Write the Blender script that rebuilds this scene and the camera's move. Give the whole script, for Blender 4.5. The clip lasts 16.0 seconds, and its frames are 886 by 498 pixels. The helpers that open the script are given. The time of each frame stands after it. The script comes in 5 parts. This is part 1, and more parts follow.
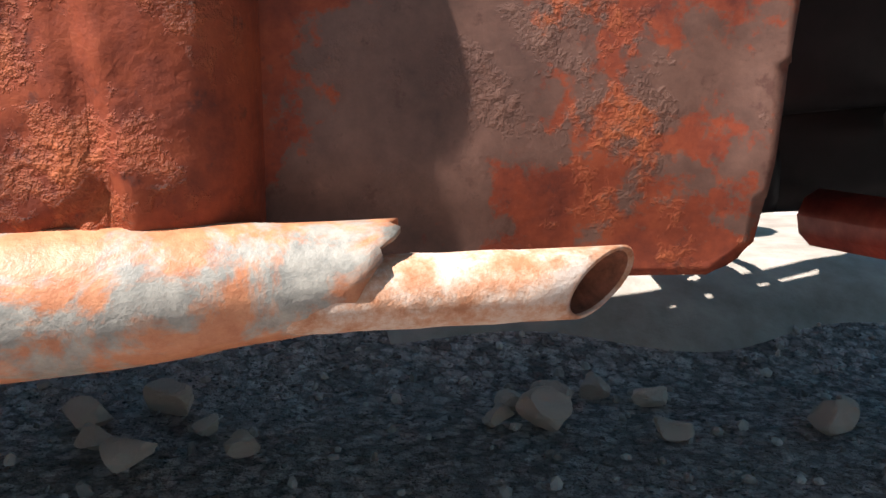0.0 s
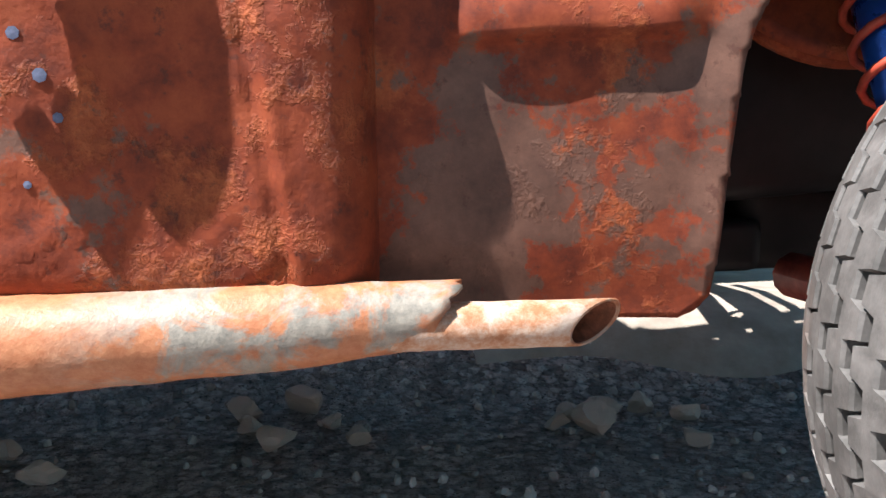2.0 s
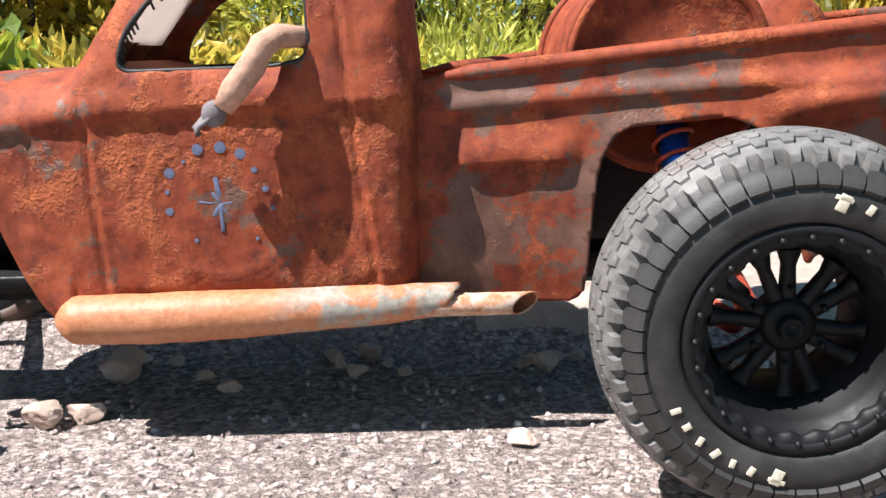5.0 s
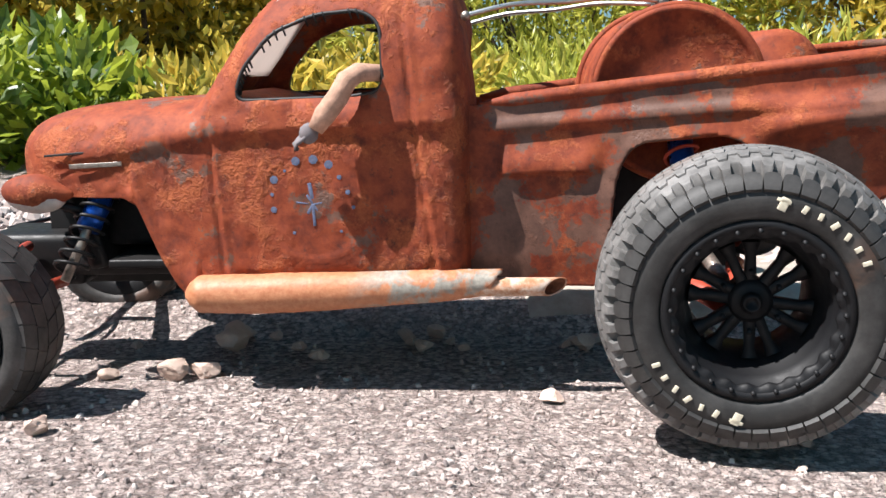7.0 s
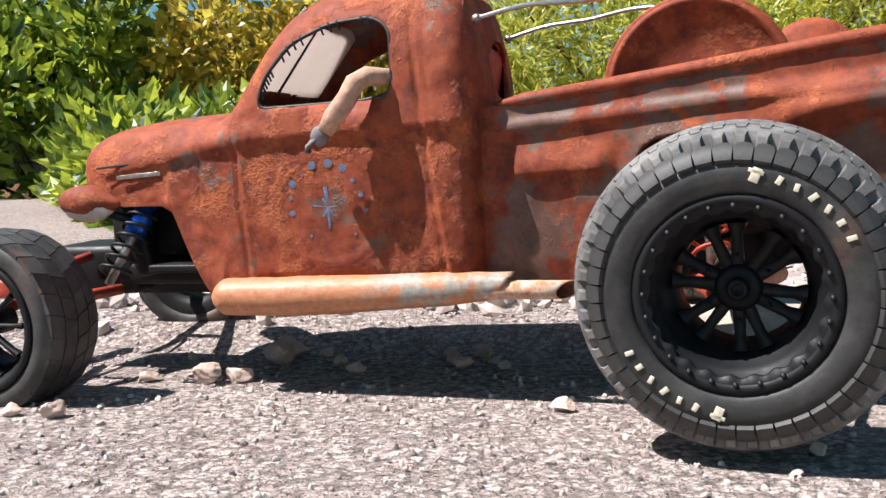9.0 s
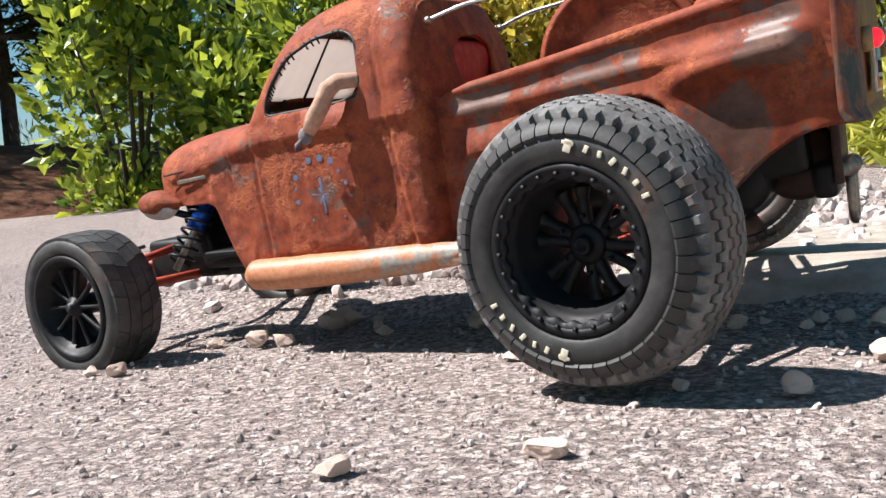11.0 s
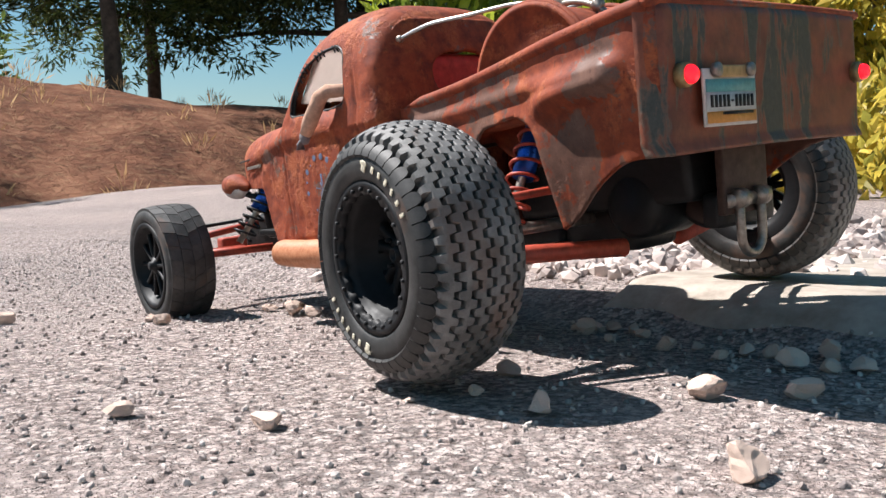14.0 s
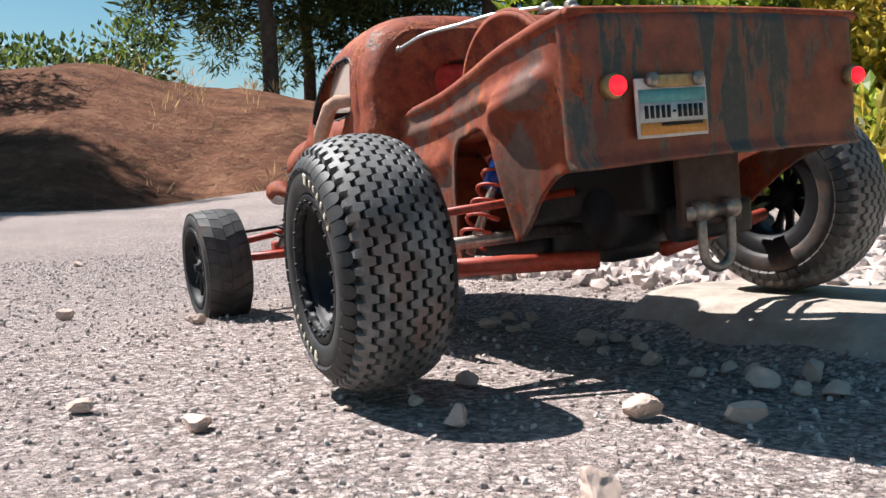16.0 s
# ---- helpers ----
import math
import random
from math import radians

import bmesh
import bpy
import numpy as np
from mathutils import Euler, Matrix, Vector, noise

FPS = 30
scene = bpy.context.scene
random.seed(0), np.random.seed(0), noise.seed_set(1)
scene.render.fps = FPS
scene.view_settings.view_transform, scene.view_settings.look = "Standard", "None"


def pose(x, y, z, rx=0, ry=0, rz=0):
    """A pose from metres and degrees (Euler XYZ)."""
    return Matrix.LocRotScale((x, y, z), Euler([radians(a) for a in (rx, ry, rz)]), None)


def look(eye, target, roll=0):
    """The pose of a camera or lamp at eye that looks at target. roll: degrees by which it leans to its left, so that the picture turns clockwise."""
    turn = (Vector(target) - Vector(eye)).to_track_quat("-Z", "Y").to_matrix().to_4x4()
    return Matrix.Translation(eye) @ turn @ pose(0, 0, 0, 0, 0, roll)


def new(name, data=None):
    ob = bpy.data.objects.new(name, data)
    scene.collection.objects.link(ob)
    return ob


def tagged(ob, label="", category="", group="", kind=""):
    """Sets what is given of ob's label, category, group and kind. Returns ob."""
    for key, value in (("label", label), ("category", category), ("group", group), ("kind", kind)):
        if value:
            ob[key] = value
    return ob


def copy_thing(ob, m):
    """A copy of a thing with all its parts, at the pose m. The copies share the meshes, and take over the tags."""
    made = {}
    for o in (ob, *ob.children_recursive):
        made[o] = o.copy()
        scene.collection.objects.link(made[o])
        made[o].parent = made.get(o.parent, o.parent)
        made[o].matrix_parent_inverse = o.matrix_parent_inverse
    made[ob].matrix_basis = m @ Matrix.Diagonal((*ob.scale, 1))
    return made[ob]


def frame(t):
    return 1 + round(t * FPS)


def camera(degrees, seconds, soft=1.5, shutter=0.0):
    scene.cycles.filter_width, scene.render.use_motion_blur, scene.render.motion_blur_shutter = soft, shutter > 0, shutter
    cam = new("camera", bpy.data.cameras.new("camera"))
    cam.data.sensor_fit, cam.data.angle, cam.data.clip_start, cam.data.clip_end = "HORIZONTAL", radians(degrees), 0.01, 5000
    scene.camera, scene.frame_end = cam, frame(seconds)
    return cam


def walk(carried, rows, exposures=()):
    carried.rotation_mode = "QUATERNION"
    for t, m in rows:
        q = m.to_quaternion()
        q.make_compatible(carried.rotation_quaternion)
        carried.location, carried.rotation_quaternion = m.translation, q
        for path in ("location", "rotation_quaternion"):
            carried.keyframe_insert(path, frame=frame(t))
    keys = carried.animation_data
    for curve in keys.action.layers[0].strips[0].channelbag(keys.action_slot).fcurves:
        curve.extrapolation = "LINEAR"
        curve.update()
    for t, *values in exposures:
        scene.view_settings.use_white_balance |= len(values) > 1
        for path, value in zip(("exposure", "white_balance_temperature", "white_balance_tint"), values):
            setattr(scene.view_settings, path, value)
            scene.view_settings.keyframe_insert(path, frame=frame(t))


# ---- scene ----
cam = camera(51.2, 16.0)
PATH = [
    (0, (0.052, 0.098, 0.069), (0.462, 2.032, -0.23), 0.6),
    (0.5, (0.048, 0.088, 0.071), (0.465, 2.021, -0.229), 0.8),
    (1, (0.048, 0.076, 0.075), (0.399, 2.016, -0.258), 0.4),
    (1.5, (0.049, 0.061, 0.078), (0.321, 2.021, -0.216), 0.5),
    (2, (0.051, 0.041, 0.082), (0.224, 2.018, -0.166), 0.4),
    (2.5, (0.051, 0.012, 0.091), (0.163, 1.992, -0.172), -0.4),
    (3, (0.049, -0.017, 0.096), (0.171, 1.964, -0.147), 0.5),
    (3.5, (0.048, -0.042, 0.102), (0.183, 1.936, -0.156), 1.0),
    (3.7, (0.046, -0.055, 0.103), (0.187, 1.923, -0.154), 0.8),
    (5.8, (0.042, -0.162, 0.119), (0.142, 1.814, -0.171), -0.1),
    (6, (0.043, -0.171, 0.117), (0.125, 1.808, -0.157), 0.1),
    (6.5, (0.049, -0.191, 0.117), (0.052, 1.792, -0.143), -0.2),
    (7, (0.058, -0.205, 0.118), (-0.022, 1.777, -0.14), 0.2),
    (7.5, (0.075, -0.201, 0.114), (-0.093, 1.778, -0.125), 0.3),
    (8, (0.095, -0.198, 0.104), (-0.167, 1.775, -0.089), -0.5),
    (8.5, (0.111, -0.194, 0.09), (-0.236, 1.773, -0.027), -0.5),
    (8.7, (0.119, -0.194, 0.086), (-0.276, 1.765, -0.008), -0.4),
    (10.8, (0.239, -0.204, 0.089), (-0.627, 1.593, -0.056), -4.6),
    (11, (0.268, -0.205, 0.083), (-0.678, 1.553, -0.046), -5.0),
    (11.5, (0.3, -0.184, 0.081), (-0.75, 1.512, -0.064), -6.4),
    (12, (0.336, -0.173, 0.081), (-0.809, 1.461, -0.064), -6.0),
    (12.5, (0.371, -0.163, 0.085), (-0.882, 1.387, -0.079), -4.1),
    (13, (0.393, -0.153, 0.088), (-0.937, 1.329, -0.091), -2.8),
    (13.5, (0.423, -0.141, 0.088), (-0.993, 1.262, -0.075), -2.5),
    (14, (0.452, -0.118, 0.086), (-1.052, 1.193, -0.052), -1.3),
    (14.5, (0.472, -0.09, 0.089), (-1.099, 1.141, -0.047), -0.5),
    (15, (0.482, -0.076, 0.085), (-1.134, 1.097, -0.03), -1.0),
    (15.5, (0.495, -0.063, 0.086), (-1.159, 1.055, -0.033), -1.1),
    (16, (0.506, -0.051, 0.09), (-1.193, 0.995, -0.045), -1.3),
]
walk(cam, [(t, look(eye, target, roll)) for t, eye, target, roll in PATH], [(0.0, 1.18), (3.5, 1.28), (6.0, 1.08), (8.5, 1.04), (12.0, 0.97), (16.0, 0.97)])

# ---- world and sun ----
SUN_WAY = Vector((0.60, 0.31, -1.0)).normalized()
world = bpy.data.worlds.new("world")
scene.world = world
world.use_nodes = True
wn = world.node_tree
sky = wn.nodes.new("ShaderNodeTexSky")
sky.sky_type = "NISHITA"
sky.sun_disc = False
sky.sun_elevation = math.asin(-SUN_WAY.z)
sky.sun_rotation = math.atan2(-SUN_WAY.x, -SUN_WAY.y)
sky.air_density, sky.dust_density, sky.ozone_density = 1.0, 0.7, 1.2
deep = wn.nodes.new("ShaderNodeHueSaturation")
deep.inputs["Saturation"].default_value = 1.32
deep.inputs["Hue"].default_value = 0.475
wn.links.new(sky.outputs[0], deep.inputs["Color"])
wn.links.new(deep.outputs[0], wn.nodes["Background"].inputs[0])
wn.nodes["Background"].inputs[1].default_value = 0.051
sun_data = bpy.data.lights.new("sun", "SUN")
sun_data.energy, sun_data.angle, sun_data.color = 5.0, radians(0.55), (1.0, 0.975, 0.965)
sun = new("sun", sun_data)
sun.matrix_world = look((0, 0, 5), Vector((0, 0, 5)) + SUN_WAY)


# ---- materials ----
class Nodes:
    """A small wrapper to write node materials in few lines."""

    def __init__(self, name):
        self.m = bpy.data.materials.new(name)
        self.m.use_nodes = True
        self.t = self.m.node_tree
        self.b = self.t.nodes["Principled BSDF"]
        self.geo = self.t.nodes.new("ShaderNodeTexCoord").outputs["Object"]
        self.rnd = self.t.nodes.new("ShaderNodeObjectInfo").outputs["Random"]
        self.isl = self.t.nodes.new("ShaderNodeNewGeometry")

    def put(self, socket, value):
        if hasattr(value, "links"):
            self.t.links.new(value, socket)
        else:
            socket.default_value = value

    def noise(self, scale, detail=4, rough=0.6, at=None, dist=0.0):
        n = self.t.nodes.new("ShaderNodeTexNoise")
        self.put(n.inputs["Vector"], at or self.geo)
        n.inputs["Scale"].default_value, n.inputs["Detail"].default_value = scale, detail
        n.inputs["Roughness"].default_value, n.inputs["Distortion"].default_value = rough, dist
        return n.outputs["Fac"]

    def cells(self, scale, out="Distance", feature="F1", at=None):
        n = self.t.nodes.new("ShaderNodeTexVoronoi")
        n.feature = feature
        self.put(n.inputs["Vector"], at or self.geo)
        n.inputs["Scale"].default_value = scale
        return n.outputs[out]

    def ramp(self, fac, *stops, kind="LINEAR"):
        n = self.t.nodes.new("ShaderNodeValToRGB")
        n.color_ramp.interpolation = kind
        e = n.color_ramp.elements
        while len(e) < len(stops):
            e.new(0.5)
        for el, (p, c) in zip(e, stops):
            el.position = p
            el.color = (*c, 1) if hasattr(c, "__len__") else (c, c, c, 1)
        self.put(n.inputs[0], fac)
        return n.outputs[0]

    def mix(self, fac, a, b, mode="MIX"):
        n = self.t.nodes.new("ShaderNodeMix")
        n.data_type, n.blend_type = "RGBA", mode
        for k, v in ((0, fac), (6, a), (7, b)):
            if not hasattr(v, "links") and k > 0 and len(v) == 3:
                v = (*v, 1)
            self.put(n.inputs[k], v)
        return n.outputs[2]

    def math(self, op, a, b=0.0):
        n = self.t.nodes.new("ShaderNodeMath")
        n.operation = op
        self.put(n.inputs[0], a)
        self.put(n.inputs[1], b)
        return n.outputs[0]

    def scaled(self, x, y, z):
        n = self.t.nodes.new("ShaderNodeMapping")
        self.put(n.inputs["Vector"], self.geo)
        n.inputs["Scale"].default_value = (x, y, z)
        return n.outputs[0]

    def xyz(self):
        n = self.t.nodes.new("ShaderNodeSeparateXYZ")
        self.put(n.inputs[0], self.geo)
        return n.outputs

    def bump(self, height, strength, distance):
        n = self.t.nodes.new("ShaderNodeBump")
        n.inputs["Strength"].default_value, n.inputs["Distance"].default_value = strength, distance
        self.put(n.inputs["Height"], height)
        if self.b.inputs["Normal"].links:
            self.t.links.new(self.b.inputs["Normal"].links[0].from_socket, n.inputs["Normal"])
        self.t.links.new(n.outputs[0], self.b.inputs["Normal"])

    def done(self, color, rough=0.6, metal=0.0, spec=0.5):
        if not hasattr(color, "links"):
            color = (*color, 1)
        self.put(self.b.inputs["Base Color"], color)
        self.put(self.b.inputs["Roughness"], rough)
        self.put(self.b.inputs["Metallic"], metal)
        self.b.inputs["Specular IOR Level"].default_value = spec
        return self.m


def rust_paint(name, patina=0.5, orange=0.5, grit=1.0, dark=0.0):
    """Rusted body shell: red-brown rust, orange scale, grey-green old paint showing through."""
    n = Nodes(name)
    big = n.noise(24, 6, 0.62)
    mid = n.noise(95, 6, 0.7)
    fine = n.noise(620, 4, 0.75)
    d = 1.0 - dark
    base = n.ramp(mid, (0.30, (0.13 * d, 0.024 * d, 0.012 * d)), (0.50, (0.285 * d, 0.052 * d, 0.018 * d)), (0.70, (0.41 * d, 0.088 * d, 0.029 * d)))
    scale_mask = n.ramp(n.noise(38, 8, 0.72), (0.58 - 0.13 * orange, 0.0), (0.65 - 0.13 * orange, 1.0))
    col = n.mix(n.math("MULTIPLY", scale_mask, 0.8), base, n.ramp(fine, (0.3, (0.345 * d, 0.072 * d, 0.022 * d)), (0.7, (0.56 * d, 0.155 * d, 0.052 * d))))
    both = n.math("ADD", n.math("MULTIPLY", big, 0.72), n.math("MULTIPLY", n.noise(170, 6, 0.72), 0.28))
    old = n.ramp(both, (0.61 - 0.14 * patina, 0.0), (0.635 - 0.14 * patina, 1.0))
    col = n.mix(n.math("MULTIPLY", old, 0.85), col, n.ramp(mid, (0.3, (0.080 * d, 0.047 * d, 0.036 * d)), (0.7, (0.195 * d, 0.118 * d, 0.088 * d))))
    specks = n.ramp(n.noise(260, 4, 0.7), (0.60, 0.0), (0.68, 1.0))
    col = n.mix(n.math("MULTIPLY", specks, 0.6), col, (0.085 * d, 0.030 * d, 0.022 * d))
    chalk = n.ramp(n.noise(48, 7, 0.75), (0.66, 0.0), (0.78, 0.35))
    col = n.mix(chalk, col, (0.52 * d, 0.25 * d, 0.14 * d))
    pits = n.ramp(n.cells(850, "Distance"), (0.1, 1.0), (0.7, 0.0))
    n.bump(n.math("MULTIPLY", n.math("ADD", n.noise(620, 3, 0.7), n.math("MULTIPLY", pits, 0.25)), n.math("ADD", n.math("MULTIPLY", scale_mask, 1.0), 0.15)), 0.62 * grit, 0.0009)
    n.bump(n.noise(170, 5, 0.7), 0.16 * grit, 0.0010)
    rough = n.mix(old, (0.74, 0.74, 0.74), (0.48, 0.48, 0.48))
    return n.done(col, rough, 0.0, 0.38)


M_RUST = rust_paint("rust_shell", 0.30, 0.50, 1.2, 0.15)
M_BED = rust_paint("rust_bed", 0.95, 0.30, 0.55, 0.2)
M_DRUM = rust_paint("rust_drum", 0.0, 0.3, 0.8, 0.15)


def plain(name, color, rough=0.5, metal=0.0, vary=0.25, scale=200, bump=0.0, spec=0.5):
    n = Nodes(name)
    f = n.noise(scale, 5, 0.65)
    dark = tuple(c * (1 - vary) for c in color)
    lite = tuple(min(1, c * (1 + vary)) for c in color)
    if bump:
        n.bump(n.noise(scale * 3, 4, 0.7), bump, 0.0008)
    return n.done(n.ramp(f, (0.3, dark), (0.7, lite)), n.ramp(f, (0.3, min(1, rough + 0.1)), (0.7, rough - 0.08)), metal, spec)


def rubber(name, lift):
    """Tyre rubber with grey dust and brown dirt in patches."""
    n = Nodes(name)
    dust = n.ramp(n.noise(60, 6, 0.7), (0.42, 0.0), (0.68, 1.0))
    brown = n.ramp(n.noise(28, 4, 0.6, dist=0.6), (0.56, 0.0), (0.66, 1.0))
    col = n.mix(n.math("MULTIPLY", dust, 0.6), (0.020 * lift, 0.019 * lift, 0.018 * lift), (0.075 * lift, 0.071 * lift, 0.068 * lift))
    col = n.mix(n.math("MULTIPLY", brown, 0.5), col, (0.15, 0.075, 0.045))
    n.bump(n.noise(700, 4, 0.7), 0.25, 0.0004)
    return n.done(col, 0.58, 0.0, 0.45)


M_TYRE = rubber("tyre_rubber", 0.95)
M_TREAD = rubber("tread_rubber", 4.6)
M_FTYRE = rubber("front_tyre_rubber", 1.5)
M_RIM = plain("black_rim", (0.006, 0.006, 0.007), 0.55, 0.0, 0.3, spec=0.3)
M_LETTER = plain("cream_letter", (0.62, 0.56, 0.43), 0.7, 0.0, 0.25, 400)
M_BLACK = plain("black_plastic", (0.010, 0.009, 0.009), 0.5, spec=0.3)
M_REDLINK = plain("red_arm", (0.40, 0.055, 0.028), 0.5, 0.0, 0.35)
M_BLUE = plain("blue_anodised", (0.010, 0.085, 0.42), 0.3, 0.6, 0.2)
M_STEEL = plain("worn_steel", (0.33, 0.28, 0.24), 0.42, 0.8, 0.35, 300, 0.3)
M_CABLE = plain("steel_cable", (0.55, 0.55, 0.54), 0.35, 0.9, 0.2)
M_SLEEVE = plain("tan_cloth", (0.46, 0.27, 0.19), 0.9, 0.0, 0.25, 300, 0.4)
M_GLOVE = plain("grey_glove", (0.17, 0.145, 0.15), 0.8, 0.0, 0.2)
M_TRIM = plain("black_rubber_trim", (0.016, 0.015, 0.015), 0.55)
M_SEAT = plain("red_seat", (0.42, 0.03, 0.022), 0.6, 0.0, 0.3)
M_WHITE = plain("grimy_white", (0.60, 0.55, 0.50), 0.6, 0.0, 0.25, 120)
M_BLUEPAINT = plain("faded_blue_paint", (0.12, 0.14, 0.22), 0.9, 0.0, 0.3, 600)
M_BRASS = plain("brass_bracket", (0.42, 0.28, 0.13), 0.5, 0.6, 0.3)


def lamp_red():
    n = Nodes("red_lens")
    m = n.done((0.75, 0.008, 0.014), 0.15)
    n.b.inputs["Emission Color"].default_value = (1.0, 0.01, 0.02, 1)
    n.b.inputs["Emission Strength"].default_value = 1.1
    return m


M_REDLENS = lamp_red()


def asphalt():
    n = Nodes("worn_asphalt")
    warp = n.t.nodes.new("ShaderNodeVectorMath")
    warp.operation = "ADD"
    wob = n.t.nodes.new("ShaderNodeTexNoise")
    wob.inputs["Scale"].default_value, wob.inputs["Detail"].default_value = 420, 3
    n.put(wob.inputs["Vector"], n.geo)
    small = n.t.nodes.new("ShaderNodeVectorMath")
    small.operation = "SCALE"
    small.inputs["Scale"].default_value = 0.0042
    n.t.links.new(wob.outputs["Color"], small.inputs[0])
    n.t.links.new(n.geo, warp.inputs[0])
    n.t.links.new(small.outputs[0], warp.inputs[1])
    at = warp.outputs[0]
    agg = n.cells(300, "Color", at=at)
    dist = n.cells(300, "Distance", at=at)
    grit = n.noise(1100, 3, 0.7)
    col = n.ramp(agg, (0.0, (0.20, 0.148, 0.130)), (0.30, (0.48, 0.375, 0.34)), (0.65, (0.74, 0.60, 0.55)), (1.0, (0.92, 0.80, 0.74)))
    col = n.mix(n.ramp(dist, (0.40, 0.0), (0.80, 0.75)), col, (0.085, 0.075, 0.07))
    col = n.mix(n.ramp(n.noise(4.5, 5, 0.65), (0.45, 0.0), (0.68, 0.45)), col, n.ramp(grit, (0.3, (0.40, 0.31, 0.28)), (0.7, (0.70, 0.57, 0.52))))
    col = n.mix(n.ramp(n.noise(1.1, 4, 0.6), (0.42, 0.0), (0.62, 0.3)), col, (0.24, 0.205, 0.195))
    col = n.mix(n.ramp(n.noise(700, 2, 0.5), (0.62, 0.0), (0.68, 0.8)), col, (0.06, 0.055, 0.055))
    n.bump(n.ramp(dist, (0.05, 1.0), (0.75, 0.0)), 1.0, 0.0042)
    n.bump(n.noise(130, 5, 0.75), 1.0, 0.006)
    n.bump(grit, 0.6, 0.0008)
    return n.done(col, 0.9, 0.0, 0.25)


M_GROUND = asphalt()


def stone(name, a, b):
    n = Nodes(name)
    f = n.noise(55, 5, 0.65)
    col = n.mix(n.rnd, n.ramp(f, (0.3, a), (0.7, b)), n.ramp(f, (0.3, tuple(c * 0.72 for c in a)), (0.7, tuple(c * 0.85 for c in b))))
    n.bump(n.noise(230, 5, 0.7), 0.5, 0.0015)
    return n.done(col, 0.85, 0.0, 0.3)


M_STONE = stone("pink_limestone", (0.64, 0.45, 0.36), (0.88, 0.68, 0.57))
M_SLAB = stone("pale_concrete", (0.30, 0.25, 0.205), (0.50, 0.43, 0.365))


def stone_stuff():
    n = Nodes("loose_gravel")
    r = n.isl.outputs["Random Per Island"]
    n.bump(n.noise(200, 4, 0.7), 0.5, 0.002)
    return n.done(n.ramp(r, (0.0, (0.20, 0.165, 0.155)), (0.5, (0.48, 0.39, 0.35)), (1.0, (0.68, 0.59, 0.54))), 0.88, 0.0, 0.3)


M_GRAVEL = stone_stuff()


def leaf(name, a, b, c, sheen=0.5):
    n = Nodes(name)
    r = n.isl.outputs["Random Per Island"]
    m = n.done(n.ramp(r, (0.0, a), (0.55, b), (1.0, c)), 0.42, 0.0, sheen)
    n.b.inputs["Subsurface Weight"].default_value = 0.0
    tr = n.t.nodes.new("ShaderNodeBsdfTranslucent")
    n.put(tr.inputs[0], n.ramp(r, (0.0, tuple(min(1, k * 1.6) for k in a)), (1.0, tuple(min(1, k * 1.6) for k in c))))
    mx = n.t.nodes.new("ShaderNodeMixShader")
    mx.inputs[0].default_value = 0.38
    n.t.links.new(n.b.outputs[0], mx.inputs[1])
    n.t.links.new(tr.outputs[0], mx.inputs[2])
    n.t.links.new(mx.outputs[0], n.t.nodes["Material Output"].inputs[0])
    return m


M_LAUREL = leaf("laurel_leaf", (0.03, 0.07, 0.010), (0.15, 0.22, 0.020), (0.42, 0.46, 0.05))
M_HEDGE = leaf("hedge_leaf", (0.015, 0.035, 0.008), (0.055, 0.095, 0.018), (0.14, 0.18, 0.04))
M_GOLD = leaf("golden_leaf", (0.10, 0.11, 0.02), (0.46, 0.34, 0.04), (0.72, 0.50, 0.09))
M_FINE = leaf("fine_leaf", (0.20, 0.22, 0.03), (0.38, 0.40, 0.06), (0.56, 0.52, 0.11))
M_PINE = leaf("pine_needle", (0.020, 0.034, 0.010), (0.05, 0.075, 0.020), (0.10, 0.12, 0.035), 0.2)
M_BARK = plain("bark", (0.075, 0.052, 0.038), 0.9, 0.0, 0.4, 14, 0.8)
M_POLE = plain("grey_pole", (0.33, 0.34, 0.35), 0.6, 0.0, 0.15, 20)


def bank_soil():
    n = Nodes("dry_bank")
    f = n.noise(2.2, 6, 0.65)
    col = n.ramp(f, (0.30, (0.06, 0.026, 0.016)), (0.5, (0.17, 0.072, 0.042)), (0.68, (0.28, 0.135, 0.080)))
    col = n.mix(n.ramp(n.noise(14, 5, 0.7), (0.5, 0.0), (0.7, 0.5)), col, (0.32, 0.20, 0.115))
    n.bump(n.noise(9, 6, 0.7), 0.9, 0.12)
    return n.done(col, 0.95, 0.0, 0.1)


M_BANK = bank_soil()
M_DRY = leaf("dry_grass", (0.22, 0.12, 0.055), (0.38, 0.23, 0.11), (0.52, 0.36, 0.19), 0.2)


# ---- mesh helpers ----
def part(name, bm, mat, parent=None, label="", smooth=True, at=None):
    me = bpy.data.meshes.new(name)
    if smooth:
        for f in bm.faces:
            f.smooth = True
    bm.to_mesh(me)
    bm.free()
    me.materials.append(mat)
    ob = new(name, me)
    depth, up = 0, parent
    while up:
        depth, up = depth + 1, up.parent
    if depth > 2:
        at = parent.matrix_basis @ (at or Matrix())
        parent = parent.parent
    if parent:
        ob.parent = parent
    if at:
        ob.matrix_local = at
    if label:
        ob["label"] = label
    return ob


def sharp(ob, angle=40):
    ob.data.set_sharp_from_angle(angle=radians(angle))
    return ob


